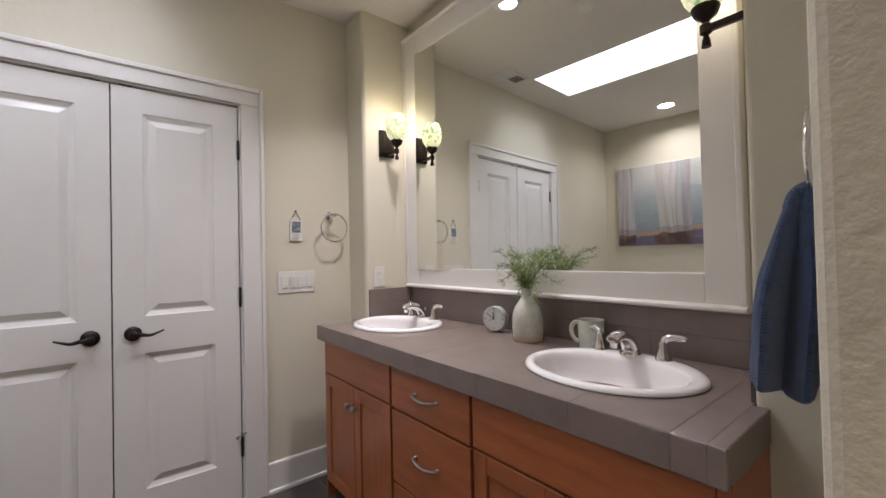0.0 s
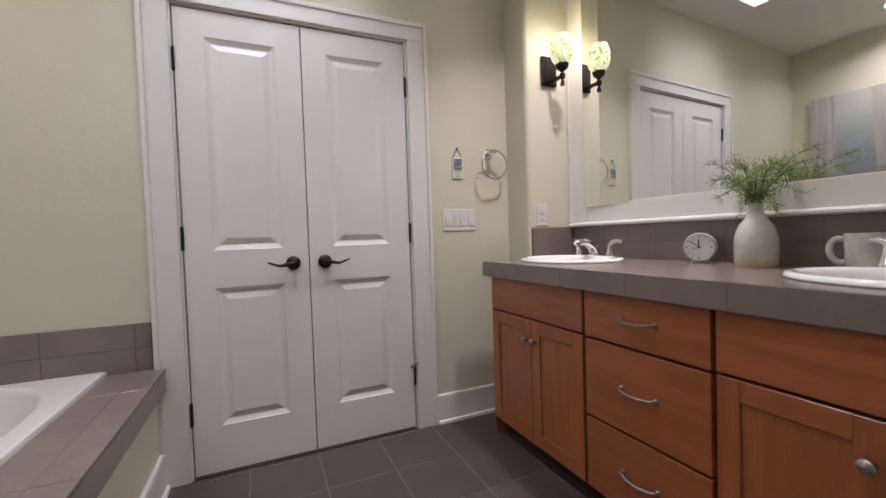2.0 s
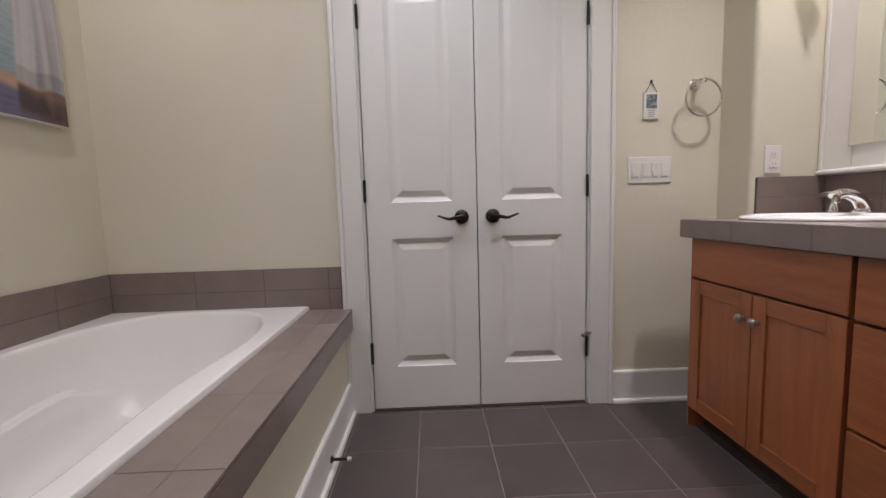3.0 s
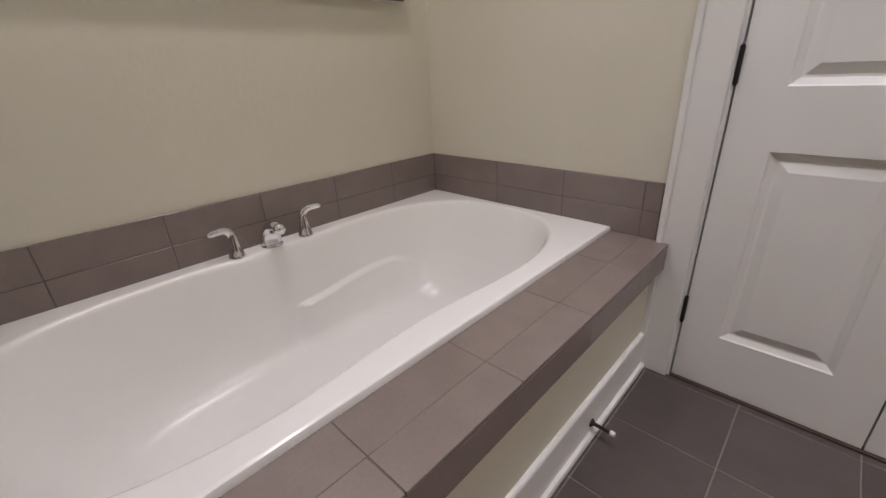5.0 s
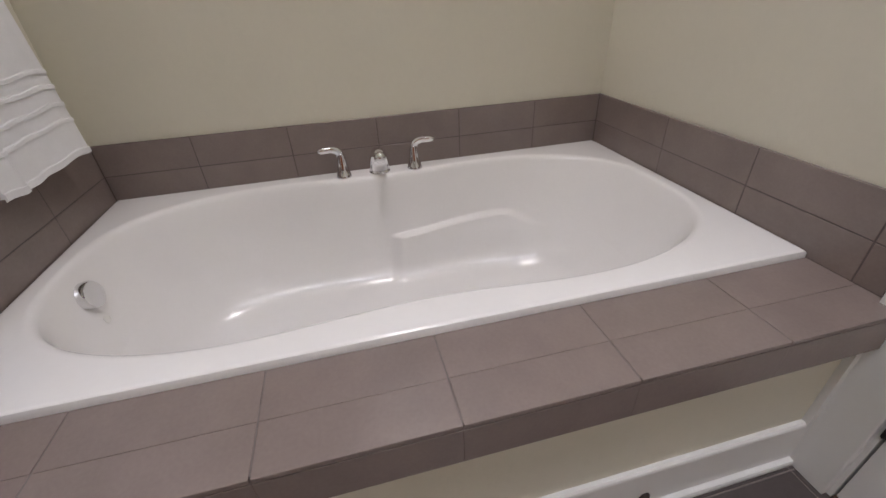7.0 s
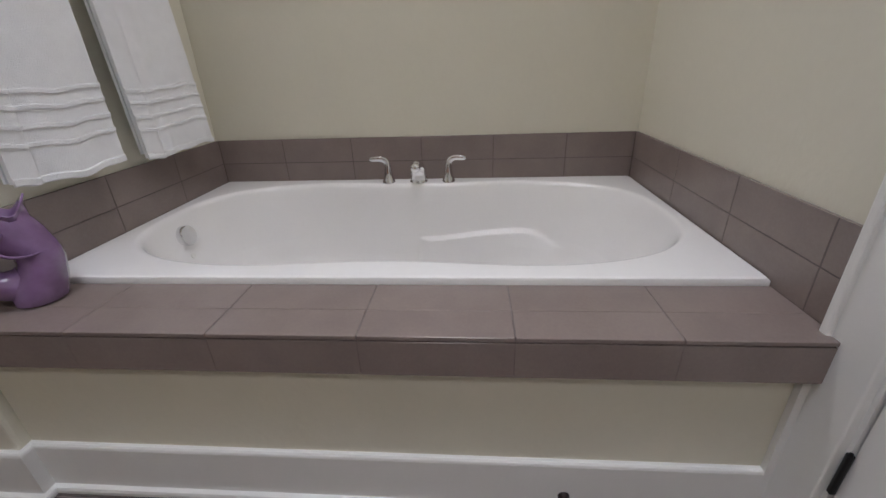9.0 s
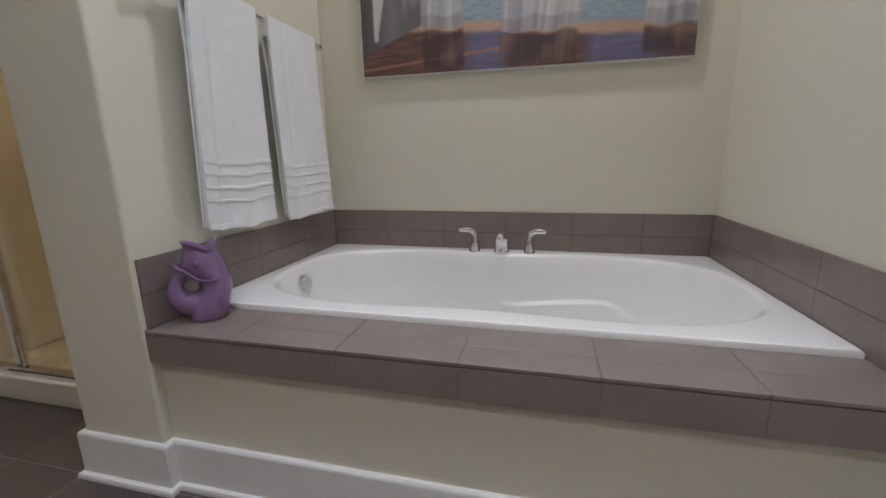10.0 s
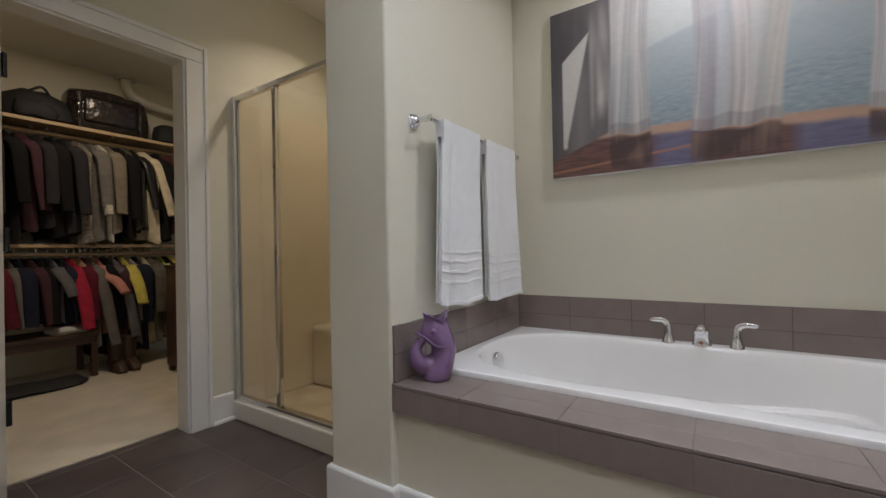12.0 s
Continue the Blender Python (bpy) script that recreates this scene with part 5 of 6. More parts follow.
def build_counter_things():
    # clock
    c = thing("desk_clock", (1.570, 1.535, CNT_Z), "round pale green alarm clock with white dial", "clock", "", -68)
    part("case", lathe([(0, -0.018), (0.044, -0.018), (0.047, -0.012), (0.048, 0.016), (0.045, 0.021), (0.043, 0.019), (0, 0.0185)], 36, (0, 0, 0.054), "y"), CLOCKCASE, c, "", True)
    part("dial", lathe([(0, 0), (0.0425, 0), (0.0425, 0.001), (0, 0.001)], 36, (0, -0.0188, 0.054), "y"), CLOCKFACE, c, "white dial")
    for k in range(12):
        a = radians(30 * k)
        r0, w = (0.033, 0.0016) if k % 3 == 0 else (0.035, 0.0010)
        bm = box(-w, w, -0.0212, -0.0199, r0, 0.039)
        bm.transform(pose(0, 0, 0.054, 0, math.degrees(a), 0))
        part("hour_mark", bm, INK, c)
    for a, ln, w in ((-4, 0.026, 0.0018), (-52, 0.033, 0.0013), (-110, 0.024, 0.0008)):
        bm = box(-w, w, -0.0225, -0.0214, -0.004, ln)
        bm.transform(pose(0, 0, 0.054, 0, a, 0))
        part("hand", bm, INK, c)
    c.scale = (1.16, 1.16, 1.16)
    for s in (-1, 1):
        part("foot", tube([(s * 0.020, 0.004, 0.014), (s * 0.026, 0.004, 0.0)], [0.005, 0.006], 10), CLOCKCASE, c)
    # vase and its plant
    v = thing("vase", (1.530, 1.318, CNT_Z), "celadon glazed bottle vase with bare clay foot", "vase")
    part("foot", lathe([(0, 0), (0.055, 0), (0.059, 0.004), (0.061, 0.026), (0, 0.026)], 36), CLAY, v, "unglazed clay foot", True)
    part("body", lathe([(0, 0.0255), (0.0615, 0.0255), (0.063, 0.06), (0.062, 0.095), (0.058, 0.115), (0.050, 0.138), (0.034, 0.160), (0.024, 0.176), (0.021, 0.190), (0.021, 0.208), (0.023, 0.213), (0.0205, 0.2135), (0.018, 0.208), (0.018, 0.18), (0, 0.17)], 40), CELADON, v, "", True)
    pl = thing("fern_sprigs", (1.530, 1.318, CNT_Z + 0.185), "feathery green fern sprigs standing in the vase", "plant")
    rnd = random.Random(5)
    leaf_bm = {0: bmesh.new(), 1: bmesh.new()}
    def leaflet(bm, p, d, ln, w):
        d = d.normalized()
        side = d.cross(Vector((rnd.uniform(-1, 1), rnd.uniform(-1, 1), rnd.uniform(-1, 1)))).normalized()
        nrm = side.cross(d) * w * 0.35
        q = [p, p + d * ln * 0.45 + side * w + nrm, p + d * ln, p + d * ln * 0.45 - side * w + nrm]
        bm.faces.new([bm.verts.new(x) for x in q])
    for k in range(30):
        a = 2 * math.pi * k / 30 + rnd.uniform(-0.2, 0.2)
        spread = rnd.uniform(0.05, 0.195)
        high = rnd.uniform(0.09, 0.200) - 0.25 * max(0, spread - 0.13)
        droop = rnd.random() < 0.28
        if droop:
            high, spread = rnd.uniform(-0.02, 0.06), rnd.uniform(0.08, 0.14)
        tip = Vector((math.cos(a) * spread * 0.62, math.sin(a) * spread, high))
        if tip.x > 0.085:
            tip.x = 0.085
        pts = smooth_path([(0.006 * math.cos(a), 0.006 * math.sin(a), -0.02), (0.010 * math.cos(a), 0.012 * math.sin(a), 0.035), tuple(tip * 0.55 + Vector((0, 0, 0.05))), tuple(tip)], 6)
        part("stem", tube(pts, [0.0016 - 0.001 * i / len(pts) for i in range(len(pts))], 5), STEM, pl)
        n = len(pts)
        for i in range(5, n):
            d = (pts[i] - pts[i - 1]).normalized()
            for side in range(3):
                r = Vector((rnd.uniform(-1, 1), rnd.uniform(-1, 1), rnd.uniform(-0.8, 1))).normalized()
                twig = (d * 0.8 + r).normalized()
                ln = rnd.uniform(0.020, 0.052) * (1.1 - 0.5 * i / n)
                b = leaf_bm[0 if rnd.random() < 0.68 else 1]
                base = pts[i]
                for q in range(6):
                    pos = base + twig * ln * q / 5
                    dd = (twig + Vector((rnd.uniform(-1, 1), rnd.uniform(-1, 1), rnd.uniform(-1, 1))) * 0.9)
                    leaflet(b, pos, dd, rnd.uniform(0.005, 0.011), rnd.uniform(0.0010, 0.0020))
    tagged(part("foliage", leaf_bm[0], LEAF, pl, "fine dark green leaflets"), kind="stuff")
    tagged(part("foliage", leaf_bm[1], LEAF_PALE, pl, "fine yellow-green leaflets"), kind="stuff")
    # mug
    m = thing("mug", (1.575, 1.060, CNT_Z), "pale grey-green stoneware mug", "mug")
    part("cup", lathe([(0, 0), (0.040, 0), (0.043, 0.004), (0.045, 0.05), (0.047, 0.104), (0.0465, 0.107), (0.0435, 0.106), (0.042, 0.05), (0.038, 0.010), (0, 0.008)], 36), CELADON, m, "", True)
    pts = smooth_path([(0, 0.044, 0.088), (0, 0.066, 0.090), (0, 0.082, 0.070), (0, 0.080, 0.042), (0, 0.062, 0.022), (0, 0.043, 0.022)], 6)
    part("handle", tube(pts, 0.0068, 10, flat=1.3), CELADON, m, "", True)


# ---- shower ----
def build_shower():
    y0, y1 = SOUTH + 0.002, PIER_Y0 - 0.002
    s = thing("shower_stall", (0, 0, 0), "almond fibreglass shower stall with a bench ledge", "shower")
    bx = WEST + 0.004
    part("pan", box(bx, SHOWER_X, y0, y1, 0.0, 0.050, 0.004), ALMOND, s)
    part("curb", box(SHOWER_X - 0.085, SHOWER_X + 0.001, y0 + 0.001, y1 - 0.001, 0.0, 0.108, 0.010, 3), mat("curb_white", (0.72, 0.69, 0.62), 0.3, vary=0.02), s, "off-white shower curb")
    part("back_wall", box(bx, bx + 0.03, y0 + 0.001, y1 - 0.001, 0.051, 1.885, 0.004), ALMOND, s)
    part("side_wall", box(bx + 0.031, SHOWER_X - 0.03, y0 + 0.001, y0 + 0.030, 0.051, 1.885, 0.004), ALMOND, s)
    part("side_wall", box(bx + 0.031, SHOWER_X - 0.03, y1 - 0.030, y1 - 0.001, 0.051, 1.885, 0.004), ALMOND, s)
    part("bench", box(bx + 0.031, bx + 0.30, y0 + 0.031, y1 - 0.031, 0.051, 0.46, 0.03, 4), ALMOND, s)
    d = thing("shower_door", (SHOWER_X - 0.040, 0, 0), "clear glass shower enclosure in a chrome frame", "shower door")
    z0, z1, a, b, mid = 0.109, 1.905, y0 + 0.002, y1 - 0.002, -0.278
    part("jamb", box(-0.016, 0.022, a, a + 0.030, z0, z1, 0.004), mat("satin_jamb", (0.72, 0.72, 0.70), 0.3, metal=0.6), d, "pale metal wall jamb")
    part("jamb", box(-0.016, 0.016, b - 0.026, b, z0, z1, 0.004), CHROME, d)
    part("header", box(-0.018, 0.018, a + 0.0302, b - 0.0265, z1 - 0.030, z1, 0.005), CHROME, d)
    part("sill", box(-0.020, 0.020, a + 0.0302, b - 0.0265, z0, z0 + 0.026, 0.005), CHROME, d)
    part("post", box(-0.013, 0.017, mid - 0.016, mid + 0.016, z0 + 0.027, z1 - 0.031, 0.004), CHROME, d)
    part("edge_strip", box(-0.006, 0.008, a + 0.0305, a + 0.040, z0 + 0.027, z1 - 0.031), GROOVE, d, "dark seal strip")
    for pa, pb in ((a + 0.041, mid - 0.0165), (mid + 0.0165, b - 0.027)):
        g = part("pane", box(-0.003, 0.003, pa, pb, z0 + 0.026, z1 - 0.030), GLASS, d, "clear glass pane")
        g.visible_shadow = False
    c = thing("ceiling_light", (-1.08, -0.12, CEILZ), "recessed warm ceiling light above the shower", "ceiling light", "recessed lights")
    recessed_parts(c)
    lamp("shower_lamp", "AREA", SHOWER_WATTS, pose(-1.08, -0.12, CEILZ - 0.012), (1.0, 0.82, 0.56), 0.12, 120)


# ---- ceiling ----
def recessed_parts(c):
    part("trim_ring", lathe([(0.052, 0.0), (0.078, 0.0), (0.080, -0.003), (0.076, -0.006), (0.056, -0.008), (0.052, -0.005)], 36, cap=False), PLASTIC, c, "white trim ring", True)
    part("lens", lathe([(0.0, -0.0035), (0.053, -0.0035), (0.053, -0.0015), (0.0, -0.0015)], 32), CANGLOW, c, "glowing lens")


def build_ceiling_things():
    for x, y, watts, beam in ((-1.090, 1.725, TUB_CAN_WATTS, 148), (1.300, 1.75, VANITY_CAN_WATTS, 104)):
        c = thing("ceiling_light", (x, y, CEILZ), "recessed round ceiling light, lit", "ceiling light", "recessed lights")
        recessed_parts(c)
        lamp("can_lamp", "AREA", watts, pose(x, y, CEILZ - 0.012), (1.0, 0.93, 0.83), 0.14, beam)
    v = thing("ceiling_vent", (0.530, 2.320, CEILZ), "white ceiling air vent with dark slots", "vent")
    part("backing", box(-0.11, 0.11, -0.05, 0.05, -0.002, -0.0005), VENTDARK, v)
    for a, b, c, d in ((-0.14, 0.14, -0.075, -0.05), (-0.14, 0.14, 0.05, 0.075), (-0.14, -0.11, -0.05, 0.05), (0.11, 0.14, -0.05, 0.05)):
        part("frame", box(a, b, c, d, -0.008, -0.0006, 0.002), PLASTIC, v)
    for k in range(7):
        y = -0.042 + k * 0.014
        bm = box(-0.11, 0.0, -0.005, 0.005, -0.0012, 0.0012)
        bm.transform(pose(0, y, -0.007, 38))
        part("slat", bm, PLASTIC, v)
        bm = box(0.0, 0.11, -0.006, 0.006, -0.0012, 0.0012)
        bm.transform(pose(0, y, -0.007, -20))
        part("slat", bm, PLASTIC, v)
    d = thing("smoke_detector", (0.966, 1.455, CEILZ), "round white smoke detector on the ceiling", "smoke detector")
    part("case", lathe([(0, -0.034), (0.035, -0.034), (0.045, -0.030), (0.055, -0.012), (0.062, -0.010), (0.063, -0.0006), (0, -0.0006)], 32), PLASTIC, d, "", True)


def build_door_stop():
    d = thing("door_stop", (APRON_X + 0.015, 2.080, 0.052), "bronze baseboard door stop with a white rubber tip", "door stop")
    part("rod", lathe([(0, 0), (0.014, 0), (0.013, 0.004), (0.006, 0.010), (0.0055, 0.060), (0, 0.060)], 16, (0, 0, 0), "x"), BRONZE, d, "", True)
    part("tip", lathe([(0, 0.0595), (0.008, 0.0595), (0.0085, 0.066), (0.007, 0.074), (0, 0.075)], 16, (0, 0, 0), "x"), PLASTIC, d, "white rubber tip", True)


# ---- closet ----
def build_closet_frame():
    for z, nm in ((2.02, "upper"), (1.055, "lower")):
        s = thing("closet_shelf", (-0.45, CLOSET_Y, z), "pale wooden closet shelf with a hanging rod below", "shelf", "closet shelves")
        part("board", box(-1.70, 1.50, 0.001, 0.40, 0.0, 0.019, 0.002, 1), SHELFWOOD, s)
        part("nosing", box(-1.70, 1.50, 0.4005, 0.416, -0.008, 0.020, 0.003), SHELFWOOD, s)
        part("rod", tube([(-1.70, 0.30, -0.062), (1.50, 0.30, -0.062)], 0.016, 14), RODMETAL, s, "", True)
        for x in (-1.2, -0.25, 0.7):
            bm = box(x - 0.008, x + 0.008, 0.001, 0.36, -0.02, -0.0005)
            tube([(x, 0.30, -0.004), (x, 0.30, -0.062)], 0.006, 8, bm)
            part("bracket", bm, SHELFWOOD, s)


def cloth(name, colour, vary=0.12):
    return mat("cloth_" + name, colour, 0.92, vary=vary, scale=14, fine=160, bump=0.4, bump_scale=200, spec=0.2)


def build_clothes():
    pal = {
        "black": (0.010, 0.009, 0.010), "charcoal": (0.026, 0.025, 0.029), "grey": (0.145, 0.135, 0.125), "navy": (0.016, 0.018, 0.034), "slate": (0.12, 0.115, 0.125),
        "cream": (0.54, 0.47, 0.34), "oatmeal": (0.19, 0.165, 0.125), "rose": (0.48, 0.22, 0.18), "magenta": (0.34, 0.022, 0.050), "peach": (0.42, 0.29, 0.20),
        "maroon": (0.11, 0.014, 0.026), "yellow": (0.58, 0.50, 0.10), "lime": (0.44, 0.52, 0.14), "white": (0.52, 0.49, 0.43),
        "plum": (0.060, 0.028, 0.036), "brown": (0.055, 0.033, 0.024), "taupe": (0.125, 0.112, 0.090), "patterned": (0.20, 0.17, 0.15), "plaid": (0.10, 0.025, 0.028)}
    words = {"black": "black", "charcoal": "charcoal grey", "grey": "grey knitted", "navy": "navy blue", "slate": "slate grey", "cream": "cream knitted", "oatmeal": "oatmeal knitted", "rose": "dusty rose", "magenta": "red", "peach": "peach", "maroon": "maroon", "yellow": "yellow", "lime": "lime green", "white": "white", "plum": "plum", "brown": "brown", "taupe": "taupe", "patterned": "patterned beige", "plaid": "dark red checked"}
    mats = {k: cloth(k, c, 0.14) for k, c in pal.items()}
    mats["patterned"] = mat("cloth_print", (0.30, 0.26, 0.22), 0.9, vary=0.1, scale=38, fine=70, second=(0.05, 0.042, 0.045), bump=0.3)
    mats["plaid"] = mat("cloth_checks", (0.16, 0.035, 0.036), 0.9, vary=0.1, scale=26, fine=60, stretch=(1, 1, 0.45), second=(0.018, 0.012, 0.014), bump=0.3)
    mats["shiny"] = mat("cloth_print_black", (0.012, 0.011, 0.011), 0.34, vary=0.2, scale=9, bump=0.4, bump_scale=30)
    rnd = random.Random(11)
    def garment(x, z, length, width, colour, sleeve, depth, kind, reach=0.07, turn=0.0, look_of=None, cuff=False):
        y = CLOSET_Y + 0.30
        g = thing("hanging_" + kind, (x, y, z), words[colour] + " " + kind + " on a hanger in the closet", kind, "hanging clothes", turn)
        n, m = 36, 22
        rings = []
        ph = rnd.uniform(0, 6)
        skin = mats[look_of or colour]
        for j in range(m + 1):
            k = j / m
            if k < 0.14:
                half = 0.050 + (width - 0.050) * (k / 0.14) ** 0.85
                zz = -0.03 - 0.125 * (k / 0.14)
            else:
                half = width * (1 - 0.09 * math.sin(math.pi * (k - 0.14)) + 0.05 * k)
                zz = -0.155 - (length - 0.155) * (k - 0.14) / 0.86
            th = depth * (0.35 + 0.65 * min(1, k * 4)) * (1 + 0.25 * k)
            ring = []
            for i in range(n):
                a = 2 * math.pi * i / n
                f = 1 + (0.30 * math.sin(5 * a + ph + k) + 0.18 * math.sin(9 * a + 2 * ph)) * (0.25 + 0.75 * k)
                ring.append((th * math.cos(a) * f, half * math.sin(a) * (1 + 0.06 * math.sin(4 * a + ph)), zz + 0.020 * k * math.sin(3 * a + ph)))
            rings.append(ring)
        part("body", loft(rings), skin, g, "", True)
        if sleeve:
            for s in (-1, 1):
                r = reach if s > 0 else 0.02
                b = rnd.uniform(-0.02, 0.02)
                pts = smooth_path([(0, s * (width - 0.060), -0.120), (b * 0.5, s * (width + 0.010), -0.19), (b, s * (width + r * 0.75), -0.13 - sleeve * 0.55), (b * 1.8, s * (width + r * 1.35), -0.13 - sleeve)], 6)
                q = len(pts)
                sl = part("sleeve", tube(pts, [0.060 - 0.020 * i / q for i in range(q)], 14, flat=0.55), skin, g, "", True)
                if cuff and s > 0:
                    e = Vector(pts[-1])
                    part("cuff", tube([tuple(e + Vector((0, -0.004, 0.02))), tuple(e + Vector((0, 0.004, -0.055)))], [0.044, 0.043], 14, flat=0.58), mats["white"], sl, "pale turned cuff", True)
        hk = [(0, 0.0, -0.03), (0, 0.0, 0.030)] + arc((0, -0.018, 0.044), 0.019, -20, 200, 9, "yz")
        part("hanger", tube(hk, 0.0022, 6), CHROME, g, "wire hanger hook")
    top, low = 2.02 - 0.062, 1.055 - 0.062
    # x, colour, kind, length, sleeve, thickness, reach
    upper = (("charcoal", "jacket", 0.80, 0.52, 0.05, 0.05), ("patterned", "blouse", 0.88, 0, 0.045, 0.05), ("grey", "sweater", 0.86, 0.46, 0.058, 0.06), ("oatmeal", "sweater", 0.78, 0.50, 0.055, 0.05),
             ("black", "jacket", 0.82, 0.54, 0.050, 0.05), ("black", "shirt", 0.74, 0.44, 0.048, 0.06), ("cream", "sweater", 0.86, 0.50, 0.046, 0.10), ("black", "jacket", 0.84, 0.52, 0.058, 0.06), ("plaid", "shirt", 0.78, 0.42, 0.055, 0.04))
    for i, (x, g) in enumerate(zip((-0.375, -0.458, -0.545, -0.655, -0.735, -0.832, -0.928, -1.030, -1.150), upper)):
        garment(x, top, g[2], 0.205, g[0], g[3], g[4], g[1], g[5], rnd.uniform(12, 26), "shiny" if i == 5 else None, i == 2)
    for x, c, k in ((0.24, "black", "jacket"), (0.15, "brown", "jacket"), (0.06, "charcoal", "shirt"), (-0.03, "black", "jacket"), (-0.12, "plum", "shirt"), (-0.21, "charcoal", "jacket"), (-0.295, "black", "jacket"), (-0.60, "white", "shirt"), (-0.785, "taupe", "shirt"), (-1.26, "black", "jacket"), (-1.36, "charcoal", "jacket")):
        garment(x, top, rnd.uniform(0.74, 0.86), rnd.uniform(0.185, 0.205), c, rnd.choice((0.45, 0.5, 0.54)) if c not in ("white", "taupe") else 0, 0.034 if c in ("white", "taupe") else 0.046, k, 0.04, rnd.uniform(10, 26))
    lower = ((-0.345, "navy", 0.50, 0.42), (-0.400, "magenta", 0.56, 0.46), (-0.445, "peach", 0.52, 0.0), (-0.485, "maroon", 0.62, 0.40), (-0.520, "grey", 0.70, 0.62), (-0.560, "rose", 0.60, 0.20), (-0.608, "black", 0.80, 0.50),
             (-0.665, "slate", 0.68, 0.58), (-0.712, "plum", 0.74, 0.22), (-0.745, "yellow", 0.62, 0.30), (-0.795, "patterned", 0.74, 0.46), (-0.848, "navy", 0.80, 0.48), (-0.900, "cream", 0.76, 0.0),
             (-0.950, "taupe", 0.74, 0.40), (-1.000, "taupe", 0.72, 0.42), (-1.048, "lime", 0.60, 0.17), (-1.090, "black", 0.70, 0.40), (-1.135, "yellow", 0.64, 0.18), (-1.185, "cream", 0.66, 0.30), (-1.240, "black", 0.70, 0.40))
    for x, c, ln, sl in lower:
        garment(x, low, ln + 0.05, rnd.uniform(0.175, 0.20), c, sl, rnd.uniform(0.025, 0.034), "shirt" if sl < 0.3 else "cardigan", rnd.uniform(0.06, 0.13) if c in ("yellow", "lime", "rose", "magenta", "grey", "slate", "cream") else 0.03, rnd.uniform(10, 26))
    for x, c in ((0.14, "black"), (0.08, "charcoal"), (0.02, "maroon"), (-0.04, "grey"), (-0.10, "navy"), (-0.16, "plum"), (-0.22, "black"), (-0.285, "slate")):
        garment(x, low, rnd.uniform(0.48, 0.56), rnd.uniform(0.175, 0.20), c, rnd.choice((0.2, 0.4)), 0.030, "shirt", 0.05, rnd.uniform(8, 24))


def blob(rings_spec, n=26):
    """Soft bag-like shape: (ox, oy, ax, ay, z, power) from bottom to top."""
    rings = []
    for ox, oy, ax, ay, z, p in rings_spec:
        ring = []
        for i in range(n):
            a = 2 * math.pi * i / n
            c, s = math.cos(a), math.sin(a)
            k = (abs(c) ** p + abs(s) ** p) ** (-1 / p)
            ring.append((ox + ax * c * k, oy + ay * s * k, z + 0.006 * math.sin(5 * a + z * 40)))
        rings.append(ring)
    return loft(rings)


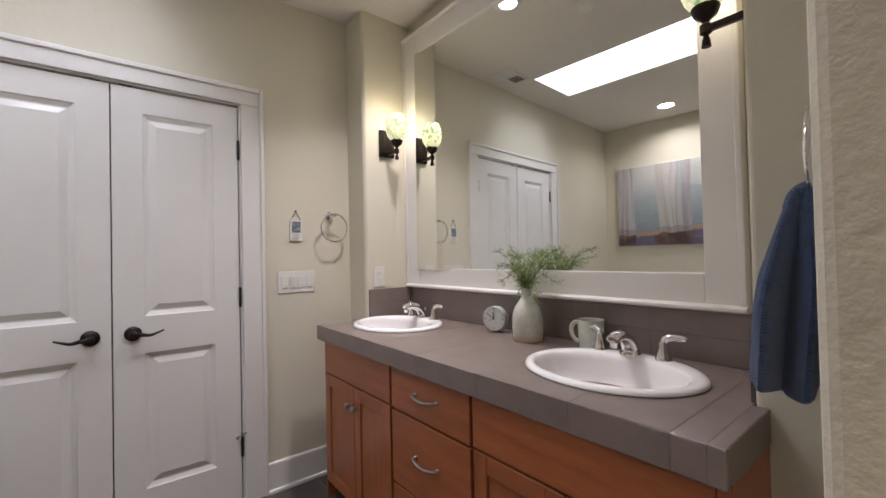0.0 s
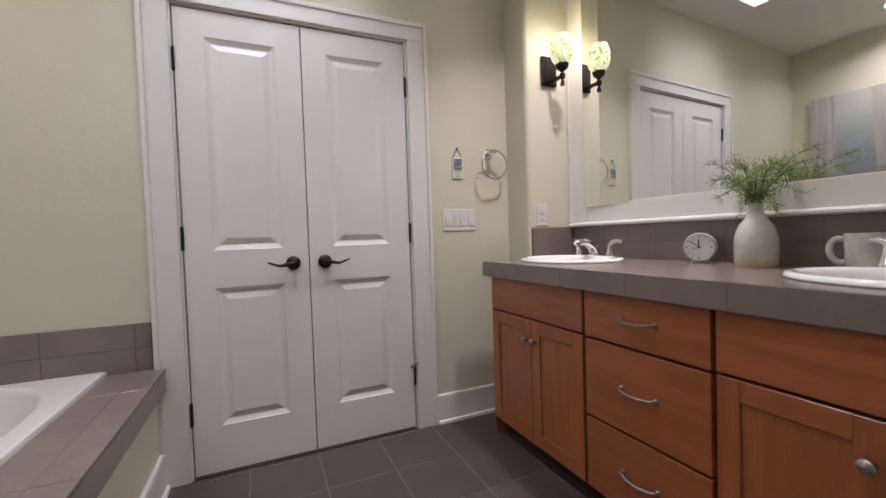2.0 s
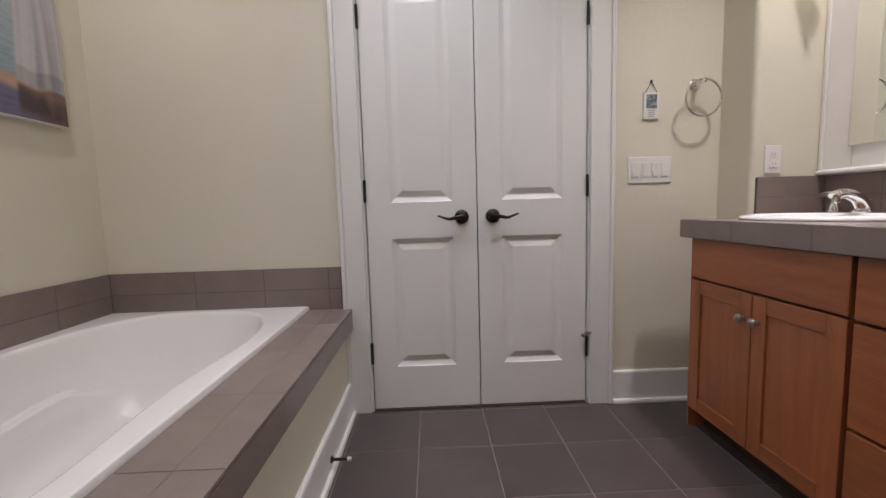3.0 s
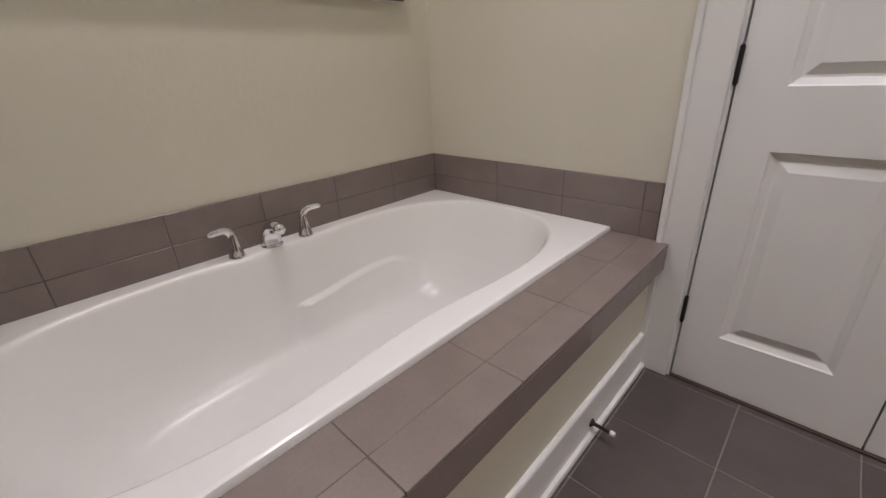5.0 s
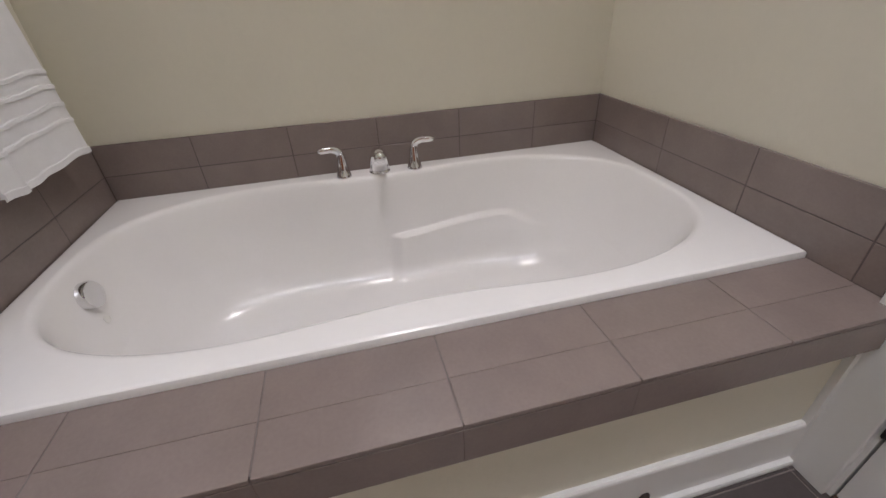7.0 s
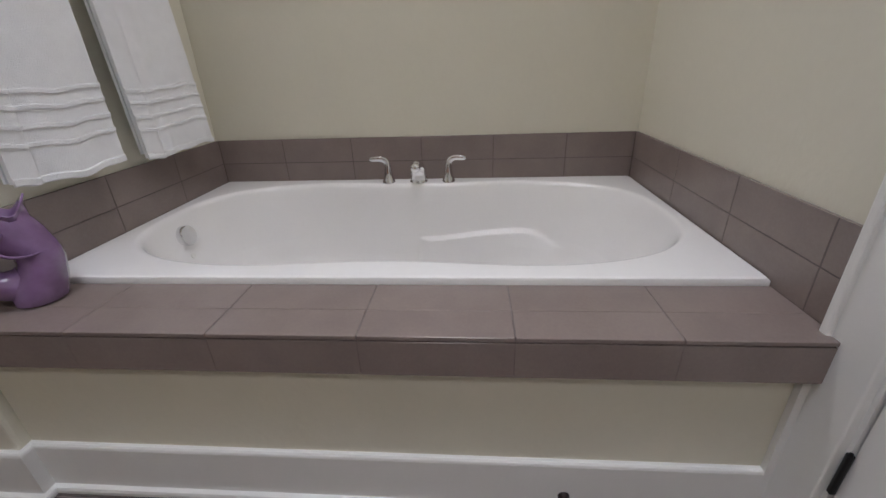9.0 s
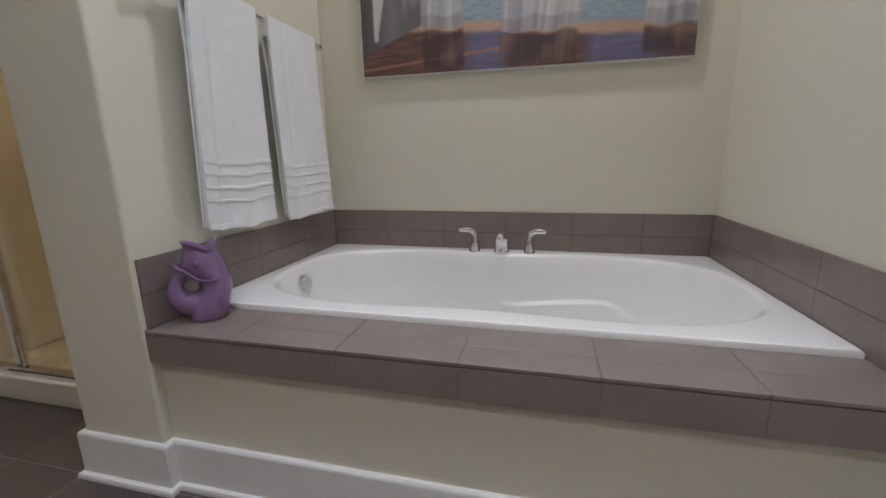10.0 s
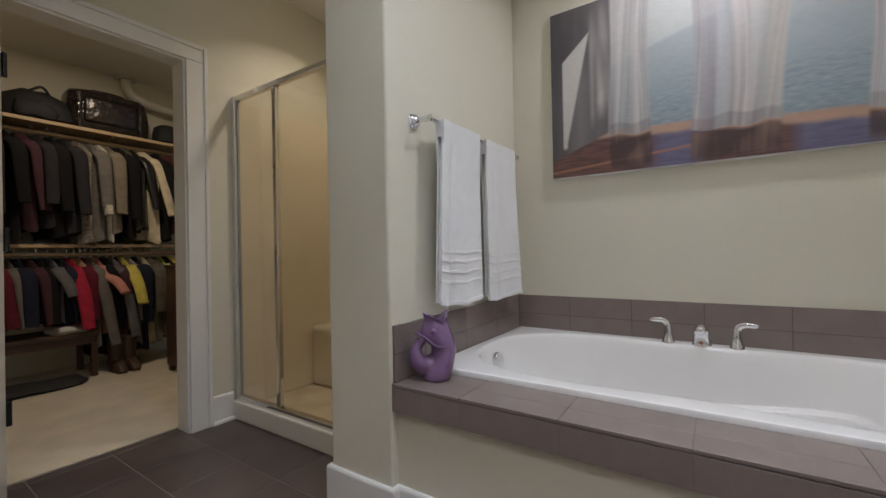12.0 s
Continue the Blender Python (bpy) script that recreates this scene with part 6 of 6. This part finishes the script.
def build_closet_things():
    z = 2.0395
    y = CLOSET_Y + 0.22
    b = thing("backpack", (-0.26, y, z), "black nylon backpack lying on the closet shelf", "backpack")
    part("sack", blob([(0, 0, 0.19, 0.15, 0, 3), (0, 0, 0.23, 0.18, 0.03, 3), (0.01, 0, 0.23, 0.18, 0.11, 2.6), (0.02, 0, 0.19, 0.16, 0.19, 2.3), (0.03, 0, 0.11, 0.10, 0.24, 2), (0.03, 0, 0.03, 0.03, 0.25, 2)]), NYLON, b, "", True)
    part("pocket", blob([(0.04, 0.15, 0.12, 0.05, 0.02, 3), (0.04, 0.16, 0.13, 0.05, 0.06, 3), (0.05, 0.15, 0.11, 0.04, 0.13, 2.5), (0.05, 0.14, 0.05, 0.02, 0.15, 2)]), NYLON, b, "", True)
    part("strap", tube(smooth_path([(-0.06, 0.1, 0.20), (0.0, 0.12, 0.27), (0.08, 0.1, 0.22)], 6), 0.010, 8), NYLON, b)
    g = thing("travel_bag", (-0.70, y, z), "black leather travel bag on the closet shelf", "bag")
    part("bag", blob([(0, 0, 0.27, 0.16, 0, 5), (0, 0, 0.29, 0.175, 0.02, 5), (0, 0, 0.295, 0.18, 0.17, 4.5), (0, 0, 0.28, 0.165, 0.31, 4), (0, 0, 0.25, 0.12, 0.345, 4)]), LEATHER, g, "", True)
    part("front_pocket", box(-0.17, 0.20, 0.166, 0.192, 0.06, 0.27, 0.022, 4), LEATHER, g, "", True)
    for xx in (-0.20, 0.23):
        part("strap", box(xx - 0.014, xx + 0.014, 0.168, 0.188, 0.01, 0.30, 0.006), LEATHER, g)
    part("handle", tube(smooth_path([(-0.12, 0, 0.34), (-0.10, 0.05, 0.365), (0.10, 0.05, 0.365), (0.12, 0, 0.34)], 6), 0.011, 8), LEATHER, g)
    h = thing("hat", (-1.17, y + 0.02, z), "black brimmed hat on the closet shelf", "hat")
    part("crown", lathe([(0, 0.0), (0.12, 0.0), (0.115, 0.10), (0.10, 0.17), (0.06, 0.20), (0, 0.205)], 26), NYLON, h, "", True)
    part("brim", lathe([(0.115, 0.006), (0.19, 0.012), (0.192, 0.018), (0.115, 0.016)], 28, cap=False), NYLON, h, "", True)
    d = thing("vent_duct", (-0.97, CLOSET_Y, 2.40), "white bent duct pipe on the closet wall", "duct")
    part("pipe", tube(smooth_path([(0.06, 0.05, 0.279), (0.06, 0.07, 0.20), (0.02, 0.09, 0.11), (-0.10, 0.10, 0.06), (-0.40, 0.10, 0.03)], 6), 0.044, 16), DUCT, d, "", True)
    part("collar", lathe([(0.058, 0.255), (0.085, 0.258), (0.085, 0.268), (0.058, 0.272)], 22, (0.06, 0.05, 0), cap=False), DUCT, d, "", True)
    # low rack under the clothes
    r = thing("shoe_bench", (0.05, CLOSET_Y + 0.34, 0.006), "low dark wooden bench under the hanging clothes", "bench")
    part("top", box(-0.59, 0.30, -0.20, 0.20, 0.33, 0.365, 0.004), DARKWOOD, r)
    part("rail", box(-0.57, 0.28, 0.165, 0.185, 0.27, 0.3295), DARKWOOD, r)
    for xx in (-0.56, 0.27):
        for yy in (-0.17, 0.17):
            part("leg", box(xx - 0.02, xx + 0.02, yy - 0.02, yy + 0.02, 0, 0.2695 if yy > 0 else 0.3295), DARKWOOD, r)
    f = thing("folded_garment", (-0.38, CLOSET_Y + 0.40, 0.372), "white folded garment on the low bench", "garment")
    part("cloth", blob([(0, 0, 0.13, 0.12, 0, 3), (0, 0, 0.14, 0.13, 0.02, 3), (0, 0, 0.12, 0.11, 0.045, 2.5), (0, 0, 0.05, 0.05, 0.055, 2)]), cloth("folded_white", (0.5, 0.49, 0.46)), f, "", True)
    m = thing("floor_bag", (-0.12, CLOSET_Y + 0.62, 0.006), "dark flat garment bag lying on the carpet", "bag")
    part("bag", blob([(0, 0, 0.30, 0.12, 0, 3), (0, 0, 0.32, 0.14, 0.02, 3), (0, 0, 0.28, 0.11, 0.05, 2.6), (0, 0, 0.1, 0.04, 0.06, 2)]), NYLON, m, "", True)
    for xx in (-0.66, -0.75):
        bt = thing("boot", (xx, CLOSET_Y + 0.52, 0.006), "brown leather boot standing on the carpet", "boot", "boots")
        part("shaft", blob([(0, -0.03, 0.050, 0.06, 0.05, 2), (0, -0.03, 0.055, 0.062, 0.15, 2), (0, -0.03, 0.058, 0.065, 0.29, 2)]), mats_boot, bt, "", True)
        part("foot", blob([(0, 0.03, 0.045, 0.12, 0.0, 2.4), (0, 0.03, 0.050, 0.13, 0.02, 2.4), (0, 0.01, 0.046, 0.10, 0.07, 2.2), (0, -0.03, 0.04, 0.05, 0.10, 2)]), mats_boot, bt, "", True)
    # dark chest at the side of the closet
    c = thing("chest_of_drawers", (-1.13, -1.95, 0.006), "dark wooden chest of drawers in the closet", "chest")
    part("body", box(-0.30, 0.24, -0.20, 0.20, 0.05, 0.86, 0.004), DARKWOOD, c)
    part("top", box(-0.31, 0.25, -0.21, 0.21, 0.861, 0.884, 0.004), DARKWOOD, c)
    for k in range(4):
        dr = part("drawer", box(-0.28, 0.22, 0.2005, 0.214, 0.07 + k * 0.195, 0.25 + k * 0.195, 0.003), DARKWOOD, c)
        part("knob", lathe([(0, 0), (0.012, 0), (0.014, 0.015), (0, 0.02)], 14, (0, 0, 0), "y"), PEWTER, dr).matrix_basis = pose(-0.03, 0.214, 0.16 + k * 0.195, 0, 0, 180)
    for xx in (-0.27, 0.21):
        for yy in (-0.17, 0.17):
            part("foot", box(xx - 0.02, xx + 0.02, yy - 0.02, yy + 0.02, 0, 0.0495), DARKWOOD, c)
    fw = thing("folded_cloth", (-1.06, -1.93, 0.891), "white folded cloth on the chest", "cloth")
    part("cloth", blob([(0, 0, 0.12, 0.12, 0, 3), (0, 0, 0.13, 0.13, 0.015, 3), (0, 0, 0.11, 0.11, 0.04, 2.6), (0, 0, 0.04, 0.04, 0.045, 2)]), mats_white, fw, "", True)
    lamp("closet_lamp", "AREA", CLOSET_WATTS, pose(-0.45, -1.6, CEILZ - 0.012), (1.0, 0.76, 0.46), 0.14)
    cl = thing("ceiling_light", (-0.45, -1.6, CEILZ), "recessed ceiling light in the closet", "ceiling light", "recessed lights")
    recessed_parts(cl)


mats_boot = mat("boot_leather", (0.055, 0.03, 0.02), 0.5, vary=0.15)
mats_white = cloth("folded_pale", (0.5, 0.49, 0.46))


# ---- floor of single tiles ----
def build_floor():
    fl = structure("floor", box(WEST - 0.12, EAST + 0.12, SOUTH - 0.128, NORTH + 0.6, -0.1, -0.0022), FGROUT, "dark grey-brown ceramic floor tiles with pale joints", "floor")
    P, g = 0.2965, 0.0017
    x_at, y_at = 0.803, 2.204
    xs = [x_at + P * k for k in range(-8, 4)]
    ys = [y_at + P * k for k in range(-11, 3)]
    for xa in xs:
        for ya in ys:
            x0, x1 = max(xa + g, -0.70), min(xa + P - g, PIL_X - 0.001)
            y0, y1 = max(ya + g, SOUTH - 0.128), min(ya + P - g, NORTH + 0.10)
            if x1 - x0 < 0.01 or y1 - y0 < 0.01:
                continue
            tile("tile", FLOORTILE, fl, x0, x1, y0, y1, -0.0095, 0.0, 0.0016)


# ---- build ----
build_setting()
build_skylight()
build_casing("trim_double_door", DOOR_X0, DOOR_X1, DOOR_H, NORTH, -1, "white door casing with back band, double door")
build_casing("trim_closet_door", CL_X0, CL_X1, CL_H, SOUTH, 1, "white door casing with back band, closet doorway")
build_double_door()
build_closet_door()
build_trim()
build_deck()
build_tub()
build_tub_taps()
bar_z, bar_y = build_towel_bar()
build_bath_towel(-0.888, -0.612, bar_z, bar_y, 0.690, 3, 0.016, 0.10)
build_bath_towel(-1.258, -0.960, bar_z, bar_y, 0.708, 8, -0.046, 0.08)
build_jug()
build_painting()
build_vanity()
build_sink(SINK1_Y)
build_sink(SINK2_Y)
build_mirror()
build_sconce(PIL_Y, -1)
build_sconce(WING_Y, 1)
build_wall_things()
build_hand_towel()
build_counter_things()
build_shower()
build_ceiling_things()
build_door_stop()
build_closet_frame()
build_clothes()
build_closet_things()
build_floor()
